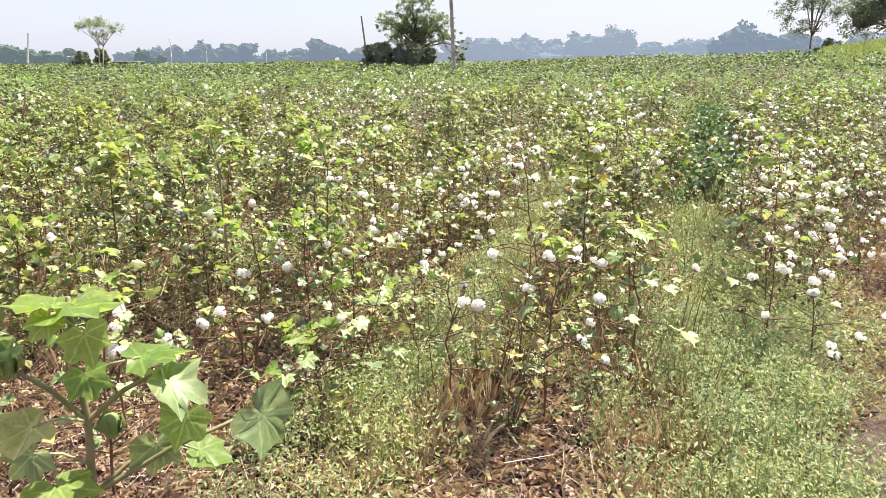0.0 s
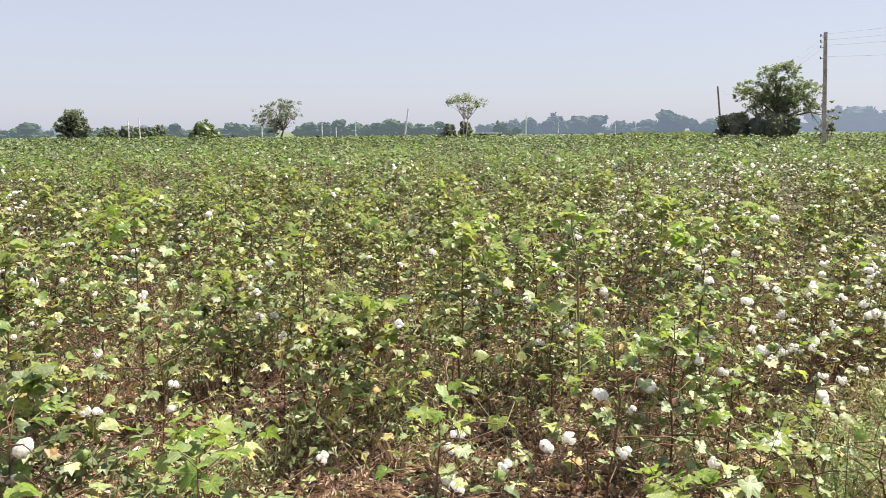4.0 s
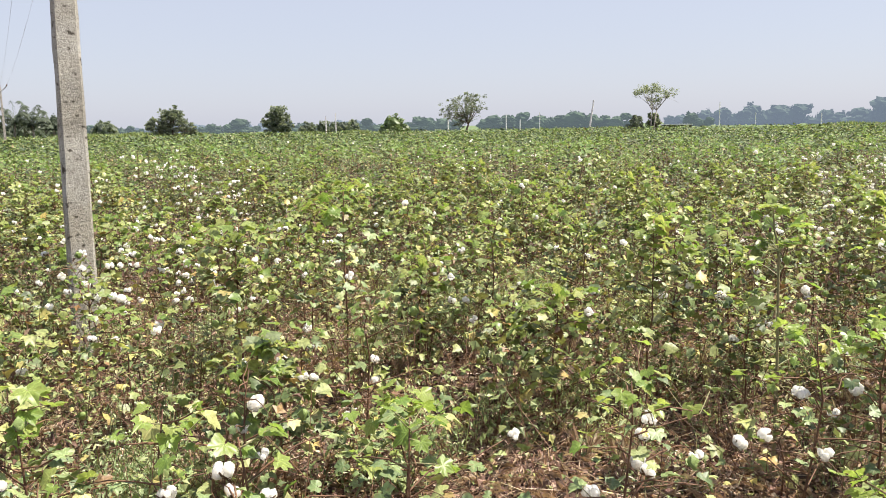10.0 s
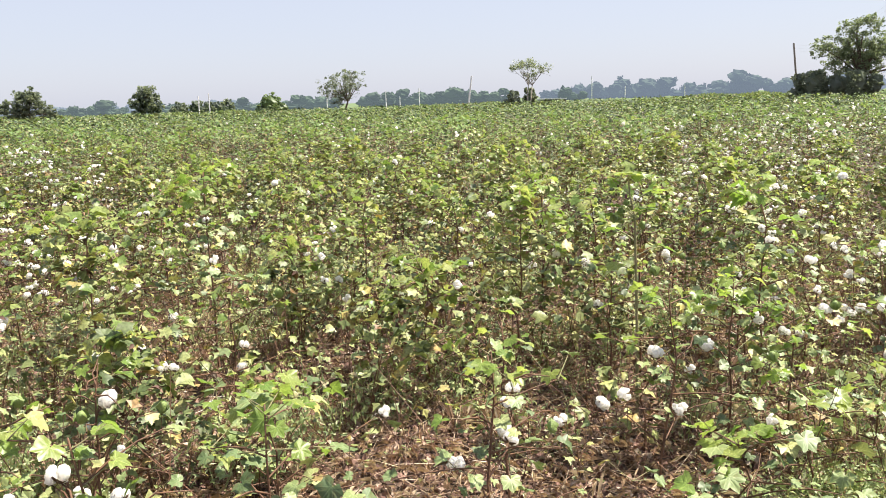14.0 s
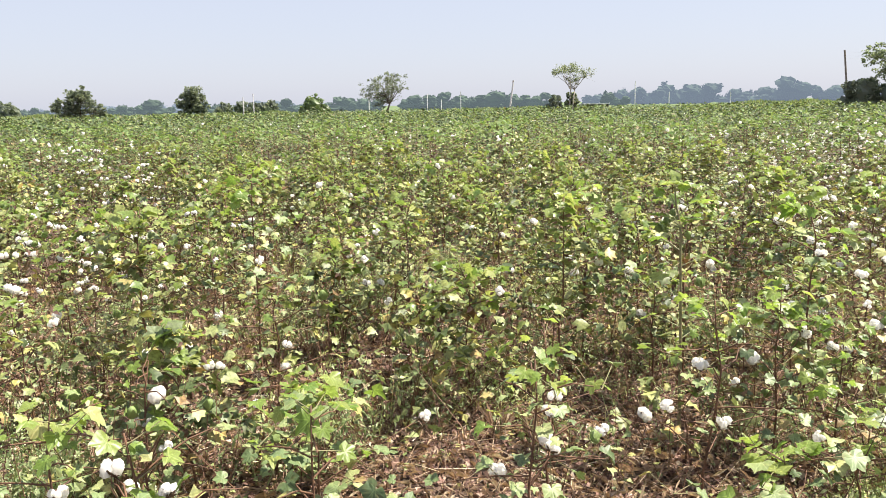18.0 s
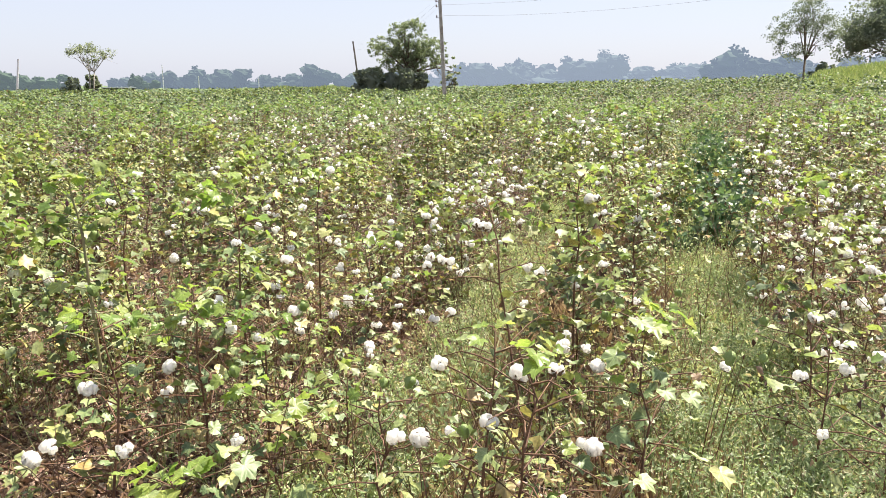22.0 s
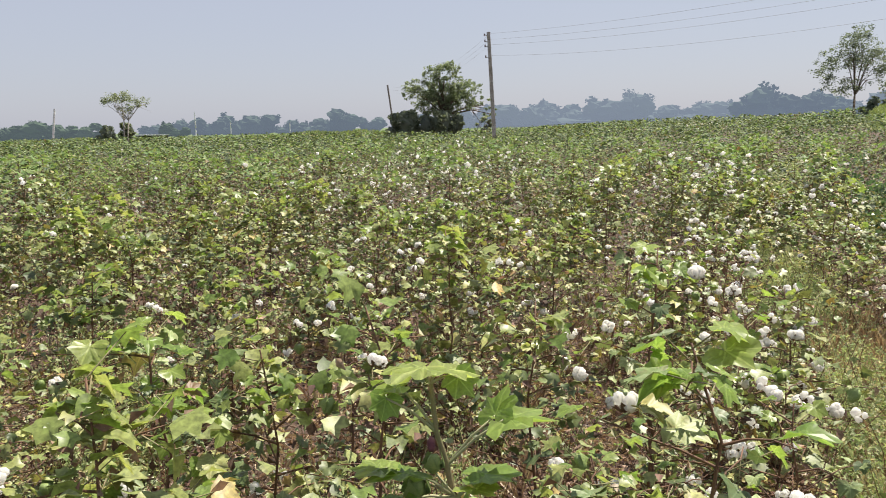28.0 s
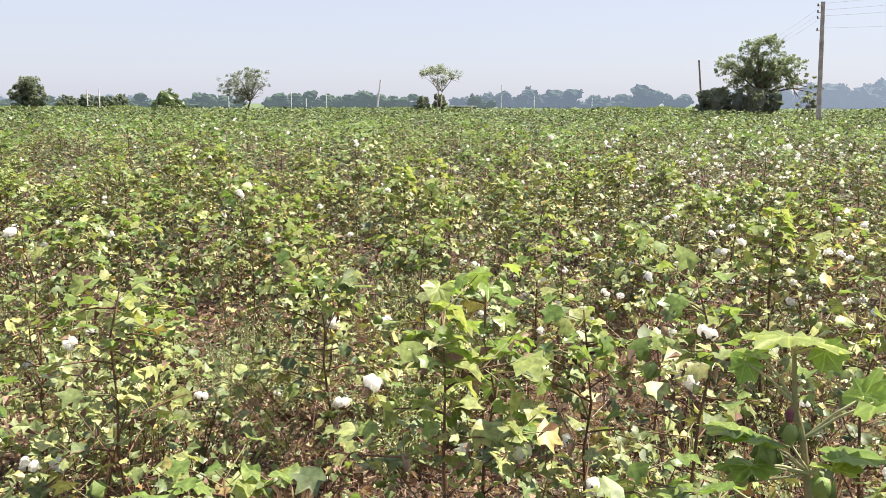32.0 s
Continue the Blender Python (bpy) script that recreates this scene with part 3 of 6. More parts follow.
def grow(seed, height, width=1.0, leaves=1.0, bolls=5, green=2, top=0.0, size=1.0, bare=0.25, upright=0.0, ripe=()):
    """The skeleton of a cotton plant: tubes, leaves (place, turn, size, young) and bolls (place, turn, size)."""
    rng = np.random.default_rng(seed)
    tubes, leaf, sites = [], [], []
    lean = rng.normal(0, 0.10 * (1 - upright), 2)
    k = np.linspace(0, 1, 7)
    stem = np.stack([lean[0] * k * height + 0.022 * rng.normal(0, 1, 7) * k, lean[1] * k * height + 0.022 * rng.normal(0, 1, 7) * k, k * height], -1)
    stem[0, 2] = -0.03
    tubes.append((stem, np.linspace(0.0062, 0.0022, 7) * (0.6 + 0.5 * height), 5))

    def at(f):
        return np.array([np.interp(f, k, stem[:, c]) for c in range(3)])

    def blade(p, d, s, young):
        tip = p + d
        if s > 0.034:
            tubes.append((np.array([p, tip]), (0.0020, 0.0013), 3))
        out = np.array([d[0], d[1], 0.0]) + rng.normal(0, 0.35, 3) * (0.06, 0.06, 0)
        out = out / (np.linalg.norm(out) + 1e-9) + (0, 0, rng.normal(-0.22, 0.34))
        up = np.array([rng.normal(0.15, 0.42), rng.normal(0, 0.42), 1.0])
        leaf.append((tip, frame_of(out, up), s, young))

    spin = rng.uniform(0, 6.28)
    n = int(rng.integers(13, 17))
    for b in range(n):
        f = bare + (0.97 - bare) * (b + rng.uniform(0, 0.6)) / n
        spin += 2.4 + rng.normal(0, 0.3)
        length = width * (0.42 - 0.30 * f) * rng.uniform(0.75, 1.25)
        p, d = at(f), np.array([np.cos(spin), np.sin(spin), rng.uniform(0.25, 0.75)])
        bend = np.array([0, 0, -0.10 * length])
        nodes = [p + d * length * q + bend * q * q * 3 + rng.normal(0, 0.006, 3) * (q > 0) for q in (0, 0.35, 0.68, 1.0)]
        tubes.append((np.array(nodes), (0.0034, 0.0028, 0.0022, 0.0014), 4))
        for q in range(1, 4):
            for _ in range(1 + rng.poisson(3.5 * leaves)):
                if rng.random() < leaves * (0.65 + 0.5 * f):
                    w = rng.uniform(0, 6.28)
                    out = np.array([np.cos(w), np.sin(w), rng.uniform(-0.6, 0.9)]) * rng.uniform(0.02, 0.10)
                    blade(nodes[q], out, size * (0.022 + 0.040 * rng.random() ** 1.5), rng.random() < 0.06 + 0.55 * (f > 0.72))
            if f < 0.88 and q > 1:
                sites.append(nodes[q] + (0.045 * d[0], 0.045 * d[1], 0.055))
    for b in range(int(4 + 3 * top)):
        w = rng.uniform(0, 6.28)
        out = np.array([np.cos(w), np.sin(w), rng.uniform(0.2, 0.9)]) * rng.uniform(0.05, 0.10)
        blade(at(rng.uniform(0.86, 1.0)), out, size * rng.uniform(0.034, 0.056) * (1 + 0.2 * top), True)
    order = rng.permutation(len(sites))
    ball = []
    for j, s in enumerate(order[: bolls + green]):
        d = np.array([rng.normal(0, 0.5), rng.normal(0, 0.5), 1.0])
        turn = frame_of(np.cross(d, (0.3, 0.9, 0.1)), d)
        ball.append((sites[s], turn, rng.uniform(0.042, 0.058) if j < bolls else rng.uniform(0.032, 0.042), j < bolls))
    for p in ripe:
        tubes.append(twig_to(at, height, p, rng))
        d = np.array([rng.normal(0, 0.5), rng.normal(0, 0.5), 1.0])
        ball.append((np.array(p) - (0, 0, 0.012), frame_of(np.cross(d, (0.3, 0.9, 0.1)), d), rng.uniform(0.045, 0.061), True))
        for _ in range(int(1 + 3 * leaves)):
            w = rng.uniform(0, 6.28)
            blade(np.array(p) - (0, 0, 0.03), np.array([np.cos(w), np.sin(w), rng.uniform(-1.2, 0.0)]) * rng.uniform(0.04, 0.09), size * rng.uniform(0.030, 0.056), False)
    return tubes, leaf, ball


def whole(p, turn, s):
    m = np.eye(4)
    m[:3, :3], m[:3, 3] = turn * s, p
    return Matrix(m.tolist())


def stem_mesh(tubes, young=False):
    h = Heap()
    for k, (pts, radii, sides) in enumerate(tubes):
        h.put(*tube(pts, radii, sides), 0 if k == 0 or sides == 4 else 1)
    return h.mesh("stem", [M_GREENSTEM if young else M_STEM, M_GREENSTEM], smooth=True)


def add_bolls(ob, ball, seed):
    for j, (p, turn, s, ripe) in enumerate(ball):
        if ripe:
            b = piece("open_boll", LINT_MESHES[(seed + j) % 5], ob, "open boll of white cotton lint", whole(p, turn, s))
            piece("burr", BURR_MESHES[j % 2], b, "dry brown burr")
        else:
            piece("green_boll", GREEN_MESHES[j % 2], ob, "closed green boll", whole(p, turn, s))


def plant_fine(x, y, seed, label, ripe=(), **how):
    """A plant near the path: every leaf and boll is a part."""
    tubes, leaf, ball = grow(seed, ripe=ripe, **how)
    ob = base_at("cotton_plant", x, y, float(ground_height(x, y)), label, "cotton plant", "cotton plants of the field")
    piece("stem", stem_mesh(tubes), ob, "thin reddish brown branching stem")
    for j, (p, turn, s, fresh) in enumerate(leaf):
        piece("leaf", (TOP_MESHES if fresh else LEAF_MESHES)[(seed * 3 + j) % 8], ob, "", whole(p, turn, s))
    add_bolls(ob, ball, seed)
    return ob


def plant_model(seed, label, ripe=(), **how):
    """A plant whose leaves are one part, to be copied."""
    tubes, leaf, ball = grow(seed, ripe=ripe, **how)
    ob = base_at("cotton_plant", 0, 0, 0, label, "cotton plant", "cotton plants of the field")
    piece("stem", stem_mesh(tubes), ob, "thin reddish brown branching stem")
    h = Heap()
    for j, (p, turn, s, fresh) in enumerate(leaf):
        v, t = LEAVES[(seed + j) % 8] if s > 0.062 else SIMPLE[(seed + j) % 6]
        h.put(v * s @ turn.T + p, t, int(fresh))
    rng = np.random.default_rng(seed + 7)
    dry = np.repeat(np.array([p for p, turn, s, ripe in ball] + [p for p, turn, s, fresh in leaf[::6]]), 3, 0)
    h.many(*CURL, turns_of(rng, len(dry), 1.2, (0.018, 0.046)), dry + rng.normal(0, 0.04, dry.shape) - (0, 0, 0.05), 2)
    piece("foliage", h.mesh("foliage", [M_LEAVES, M_TOPS, M_BRACT], True), ob, "lobed green and yellowing leaves")
    add_bolls(ob, ball, seed)
    return ob


def simple_plant(seed, leaf_count, boll_count, grow_leaf, tris="near"):
    """A light plant for the crowd further off: verts, tris, slots."""
    rng = np.random.default_rng(seed)
    h = Heap()
    up = np.sort(rng.uniform(0.05, 1.0, leaf_count) ** 0.75)
    reach = 0.06 + 0.46 * np.sin(np.pi * np.clip(up, 0, 1) ** 0.8) * rng.uniform(0.3, 1.15, leaf_count)
    w = rng.uniform(0, 6.28, leaf_count)
    place = np.stack([reach * np.cos(w), reach * np.sin(w), up * 0.85], -1)
    turn = turns_of(rng, leaf_count, 0.42, (0.040 * grow_leaf, 0.088 * grow_leaf))
    if tris == "near":
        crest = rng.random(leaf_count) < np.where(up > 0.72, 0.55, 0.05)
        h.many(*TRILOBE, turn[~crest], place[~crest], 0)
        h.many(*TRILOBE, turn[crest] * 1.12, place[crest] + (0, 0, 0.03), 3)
        bits = leaf_count // 5
        w, r = rng.uniform(0, 6.28, bits), rng.uniform(0.05, 0.5, bits)
        h.many(*CURL, turns_of(rng, bits, 1.2, (0.03, 0.06)), np.stack([r * np.cos(w), r * np.sin(w), rng.uniform(0.03, 0.62, bits)], -1), 4)
        for q in range(7):
            a = rng.uniform(0, 6.28)
            z = rng.uniform(0.12, 0.6)
            h.put(*tube([(0, 0, z), (0.3 * np.cos(a), 0.3 * np.sin(a), z + 0.14)], (0.004, 0.002), 3), 1)
        h.put(*tube([(0, 0, -0.03), (0.02, 0.01, 0.5), (0, 0.03, 0.88)], (0.008, 0.006, 0.003), 3), 1)
    else:
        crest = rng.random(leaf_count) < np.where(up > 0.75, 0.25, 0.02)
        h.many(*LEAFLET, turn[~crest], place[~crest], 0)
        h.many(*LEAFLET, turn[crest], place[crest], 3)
    if boll_count:
        up = rng.uniform(0.35, 0.84, boll_count)
        w, r = rng.uniform(0, 6.28, boll_count), rng.uniform(0.18, 0.44, boll_count)
        place = np.stack([r * np.cos(w), r * np.sin(w), up], -1)
        h.many(*OCTA, turns_of(rng, boll_count, 0.4, (0.028, 0.042)), place, 2)
        if tris == "near":
            h.many(*OCTA, turns_of(rng, boll_count, 0.4, (0.022, 0.032)), place + rng.normal(0, 0.022, place.shape), 2)
    return h.arrays()


def richness(x, y):
    """How many open bolls a plant bears, from 0 to 1: they ripen in patches."""
    a = np.sin(0.55 * x + 1.1) * np.sin(0.48 * y + 0.4) + 0.6 * np.sin(0.21 * x - 0.33 * y + 2.0) + 0.4 * np.sin(1.3 * x + 0.9 * y)
    r = np.clip(0.02 + 0.34 * a, 0, 1)
    for px, py, rad in ((2.0, 4.25, 0.7), (6.0, 5.2, 1.2), (-3.1, 4.9, 0.9), (3.9, 6.4, 0.7), (4.6, 7.5, 0.9), (-5.2, 5.1, 0.9), (2.3, 7.3, 0.6), (4.0, 12.6, 1.3), (5.1, 16.2, 1.4), (7.0, 19.5, 2.0), (-5.5, 9.5, 1.0), (9.0, 12.5, 1.4)):
        r = np.maximum(r, np.exp(-((x - px) ** 2 + (y - py) ** 2) / (1.2 * rad) ** 2))
    return r


EYES = np.array([p[1][:2] for p in PATH])
FIELD_RNG = np.random.default_rng(11)


def row_places(r0, r1, step, span=(-62, 54)):
    """Places along the rows between two distances from the walk, in the sector that is looked over."""
    n = np.arange(-110, 90) * PITCH + FIRST
    u = np.arange(-160, 170, step)
    nn, uu = np.meshgrid(n, u, indexing="ij")
    nn = nn + FIELD_RNG.normal(0, 0.13, nn.shape) * np.clip(np.abs(uu + 0.3 * nn) / 4, 1, 3.4)
    uu = uu + FIELD_RNG.uniform(-0.45, 0.45, uu.shape) * step
    x, y = (nn[..., None] * ACROSS + uu[..., None] * ROW).reshape(-1, 2).T
    far = np.hypot(x, y - 1.0)
    az = np.degrees(np.arctan2(-x, y + 0.7))
    ok = (far >= r0) & (far < r1) & (az > span[0]) & (az < span[1])
    bank = (az < -49.6) & (far > 47)                      # the grass bank lies there
    ok &= ~bank
    return x[ok], y[ok]


def in_furrow(x, y):
    """The two weedy furrows beside the walk."""
    u, n = x * ROW[0] + y * ROW[1], x * ACROSS[0] + y * ACROSS[1]
    return (1.8 < u < 7.5 and -1.08 < n < -0.36) or (1.8 < u < 11 and -1.06 < n < -0.60) or (4.6 < u < 7.4 and -1.0 < n < -0.24) or (u < 9.5 and 0.34 < n < 0.92) or (u < 4.3 and 0.34 < n < 1.6)


def clear(x, y, away):
    return np.min(np.hypot(EYES[:, 0] - x, EYES[:, 1] - y)) > away


LABELS = ["branching cotton plant with green lobed leaves in red soil", "leafy cotton plant with yellowing leaves beside the furrow",
          "thin cotton plant with brown stems and few leaves", "bushy dark green cotton plant standing in the row"]

# bare places in the stand: x, y, radius
BARE = [(-1.55, 3.35, 0.40), (-0.42, 5.0, 0.30), (-0.2, 3.15, 0.35), (-0.8, 6.2, 0.35), (0.8, 5.6, 0.5), (1.4, 3.45, 0.3), (0.95, 2.65, 0.42), (1.45, 2.80, 0.38), (0.35, 2.2, 0.4), (1.1, 6.4, 0.5), (1.9, 6.9, 0.45)]

# plants that stand out, beside the path
STANDS = []


def stand(x, y, seed, height, width, leaves, bolls, green, top, size, bare, ripe=()):
    """One plant of the field that can be told apart; ripe: where its open bolls hang."""
    count = bolls + len(ripe)
    label = ("cotton plant crowded with open white bolls" if count > 8 else
             "nearly leafless cotton plant with bare brown twigs" if leaves < 0.3 else
             "tall cotton plant with fresh green leaves at its top" if height > 1.05 else LABELS[seed % 4])
    sparse = 0.65 if math.hypot(x, y) < 3.6 else 1.1       # the plants at the edge of the field have dropped many leaves
    how = dict(height=height, width=width * 0.92, leaves=leaves * sparse, bolls=bolls, green=green, top=top, size=size * 0.86, bare=bare, upright=0.85)
    z = float(ground_height(x, y))
    fixed = [(a - x, b - y, c - z) for a, b, c in ripe]
    if len(STANDS) < 18 or math.hypot(x, y) < 3.2:
        plant_fine(x, y, seed, label, fixed, **how)
    else:
        plant_model(seed, label, fixed, **how).matrix_basis = pose(x, y, z)
    STANDS.append((x, y))


def tall_plant(x, y, rz=0.0, sunk=0.0):
    """The young tall plant beside the walk, with large leaves, buds and a faded flower."""
    ob = base_at("cotton_plant", x, y, -sunk, "tall young cotton plant with large bright green leaves", "cotton plant", "cotton plants of the field", rz)
    h = Heap()
    h.put(*tube([(0.03, -0.04, -0.02), (0.025, -0.02, 0.5), (0.01, -0.01, 1.0), (0, 0, 1.08), (-0.012, 0.01, 1.13), (-0.02, 0.01, 1.215)], (0.0085, 0.0068, 0.0056, 0.0048, 0.0042, 0.003), 7), 0)

    def leaf(root, tip, aim, size, k, up=(0, 0, 1), fresh=True):
        h.put(*tube([root, (np.array(root) + tip) / 2 + (0, 0, 0.006), tip], (0.0026, 0.0021, 0.0017), 5), 1)
        piece("leaf", BROAD_MESHES[k % 8], ob, "", whole(np.array(tip), frame_of(aim, up), size))

    top, node, fork, low = (-0.02, 0.01, 1.205), (-0.012, 0.01, 1.13), (0, 0, 1.08), (0.01, -0.01, 1.03)
    leaf(top, (-0.005, 0.0, 1.228), (0.75, -0.5, -0.05), 0.060, 1, (0.05, 0.15, 1))
    leaf(top, (-0.03, 0.01, 1.230), (-0.9, -0.3, 0.02), 0.064, 2, (0.05, 0.1, 1))
    leaf(top, (0.015, -0.01, 1.215), (0.5, -0.5, -0.8), 0.036, 3, (-0.4, -0.2, 0.6))
    leaf(node, (-0.085, 0.02, 1.19), (-0.4, -0.5, -0.9), 0.036, 4, (0.3, -0.5, 0.6))
    leaf(node, (-0.06, 0.03, 1.20), (-0.9, 0.3, -0.1), 0.045, 0)
    leaf(fork, (0.065, -0.03, 1.155), (0.35, 0.25, 0.45), 0.050, 5, (-0.5, 0.1, 1))
    leaf(fork, (0.068, -0.05, 1.155), (0.9, -0.6, 0.16), 0.074, 6, (-0.2, 0.1, 1))
    leaf(low, (0.035, -0.03, 1.070), (0.9, -0.35, 0.08), 0.070, 7, (-0.1, 0.25, 1))
    leaf(low, (-0.06, 0.0, 1.080), (-0.9, -0.15, 0.16), 0.066, 0, (0.10, 0.15, 1))
    leaf(low, (-0.09, 0.02, 1.085), (-0.8, 0.5, 0.05), 0.060, 1, (0.2, 0.0, 1), False)
    leaf(low, (-0.08, -0.02, 1.05), (-0.6, -0.5, 0.05), 0.056, 2, (0.1, 0.25, 1))
    leaf(low, (0.02, -0.05, 1.06), (0.2, -0.9, 0.1), 0.045, 3, (0, 0.3, 1))
    for k in range(7):
        w = 2.4 * k + 0.5
        root = np.array((0.013, -0.01, 0.50 + 0.07 * k))
        leaf(root, root + 0.12 * np.array((math.cos(w), math.sin(w), 0.4)), (math.cos(w), math.sin(w), -0.4), 0.055 + 0.006 * (k % 3), k, (0.2, 0.1, 1), k % 2 == 0)
    for k, (a, b, c, s) in enumerate(((-0.045, 0.005, 1.035, 0.036), (-0.08, 0.015, 1.005, 0.034), (-0.03, -0.02, 1.085, 0.026), (0.05, 0.03, 0.97, 0.034))):
        h.put(*tube([low if k < 3 else (0.012, -0.01, 0.93), (a, b, c)], (0.002, 0.0016), 4), 1)
        piece("green_boll", GREEN_MESHES[k % 2], ob, "closed green boll", whole(np.array((a, b, c)), frame_of((0.2, 0.9, 0.1), (0.1 * k - 0.2, 0, 1)), s))
    v, t = lump(LEAF_RNG, 5, 7, 0.1)
    fl = Heap()
    fl.put(v * (0.006, 0.006, 0.012) + (-0.032, -0.018, 1.125), t)
    piece("flower", fl.mesh("flower", [M_FADED], smooth=True), ob, "faded purple flower rolled shut")
    piece("stem", h.mesh("stem", [M_GREENSTEM, M_PALESTALK], smooth=True), ob, "hairy pale green stem")
    STANDS.append((x, y))


def edge_plant():
    """The wide young plant where the walk begins: long leaf stalks, drooping and yellowing leaves."""
    ob = base_at("cotton_plant", -0.052, 0.40, 0.0, "wide young cotton plant with drooping green and yellowing leaves", "cotton plant", "cotton plants of the field")
    h = Heap()
    h.put(*tube([(0.0, 0, -0.03), (0.012, 0, 0.5), (0.0, 0, 0.99), (0.004, 0, 1.095), (-0.004, 0, 1.18), (-0.002, -0.01, 1.27)], (0.0085, 0.007, 0.0058, 0.005, 0.0042, 0.003), 7), 0)
    for end in ((-0.075, -0.02, 1.19), (0.10, 0.0, 1.15), (0.20, -0.02, 1.07), (0.09, 0.02, 1.03)):
        fork = np.array((0.004, 0.0, 1.095 if end[2] > 1.1 else 0.99))
        h.put(*tube([fork, fork * 0.5 + np.array(end) * 0.5 + (0, 0, 0.008), end], (0.0046, 0.0036, 0.0026), 5), 0)

    def leaf(tip, aim, size, k, up=(0, 0, 1), ripe=False, root=None):
        root = np.array(root if root is not None else (0.002, 0.0, min(tip[2] - 0.03, 1.25)))
        h.put(*tube([root, (root + tip) / 2 + (0, 0, 0.008), tip], (0.0026, 0.0021, 0.0016), 5), 1)
        piece("leaf", (LEAF_MESHES if ripe else BROAD_MESHES)[k % 8], ob, "", whole(np.array(tip), frame_of(aim, up), size))

    leaf((-0.01, -0.04, 1.262), (0.95, -0.2, 0.16), 0.078, 1, (-0.16, 0.12, 1))
    leaf((0.02, -0.01, 1.262), (0.6, 0.4, 0.10), 0.050, 2, (0.0, 0.1, 1))
    leaf((-0.02, -0.03, 1.265), (-0.9, 0.0, 0.10), 0.060, 3, (0.1, 0.1, 1))
    leaf((-0.025, -0.05, 1.255), (-0.5, -0.3, -0.5), 0.034, 4, (-0.3, -0.5, 0.7))
    leaf((0.012, -0.03, 1.225), (0.2, -0.1, -1.0), 0.046, 5, (0.5, -0.9, 0.1))
    leaf((0.075, -0.02, 1.180), (0.95, 0.1, 0.05), 0.066, 6, (0.0, -0.05, 1))
    leaf((0.100, -0.04, 1.150), (0.8, -0.2, -0.30), 0.062, 7, (0.25, -0.25, 1), True, (0.10, 0.0, 1.15))
    leaf((0.125, -0.03, 1.092), (-0.3, -0.2, -0.7), 0.048, 0, (0.1, -0.8, 0.5), False, (0.10, 0.0, 1.15))
    leaf((0.222, -0.03, 1.078), (0.55, -0.1, -0.75), 0.072, 1, (0.3, -0.9, 0.4), True, (0.20, -0.02, 1.07))
    leaf((0.008, -0.02, 1.168), (0.2, -0.3, -0.8), 0.040, 2, (0.2, -0.8, 0.5))
    leaf((0.085, 0.0, 1.045), (-0.1, -0.2, -0.9), 0.050, 3, (0.2, -0.9, 0.3), True, (0.09, 0.02, 1.03))
    leaf((0.140, 0.0, 1.022), (0.6, -0.1, -0.3), 0.056, 4, (0.2, -0.2, 1), False, (0.09, 0.02, 1.03))
    leaf((-0.055, -0.06, 1.125), (-0.8, -0.3, -0.1), 0.062, 5, (0.0, -0.2, 1), True)
    leaf((-0.064, 0.0, 1.062), (-0.6, -0.1, -0.5), 0.044, 6, (0.4, -0.5, 0.6), True)
    leaf((-0.040, -0.04, 1.032), (0.3, -0.7, -0.2), 0.060, 7, (0, 0, 1))
    leaf((-0.075, -0.02, 1.215), (-0.7, -0.2, -0.3), 0.050, 0, (-0.2, -0.1, 1), False, (-0.075, -0.02, 1.19))
    for k in range(8):
        w = 2.4 * k + 1.1
        root = np.array((0.008, 0, 0.42 + 0.07 * k))
        leaf(root + 0.13 * np.array((math.cos(w), math.sin(w), 0.35)), (math.cos(w), math.sin(w), -0.35), 0.058 + 0.006 * (k % 3), k, (0.2, -0.2, 1), k % 2 == 1, root)
    for k, (a, b, c) in enumerate(((-0.078, -0.03, 1.185), (0.03, 0.02, 1.06))):
        piece("green_boll", GREEN_MESHES[k], ob, "closed green boll", whole(np.array((a, b, c)), frame_of((0.2, 0.9, 0.1), (0.1, 0, 1)), 0.032))
    piece("stem", h.mesh("stem", [M_GREENSTEM, M_PALESTALK], smooth=True), ob, "hairy pale green stem")
    STANDS.append((-0.052, 0.40))


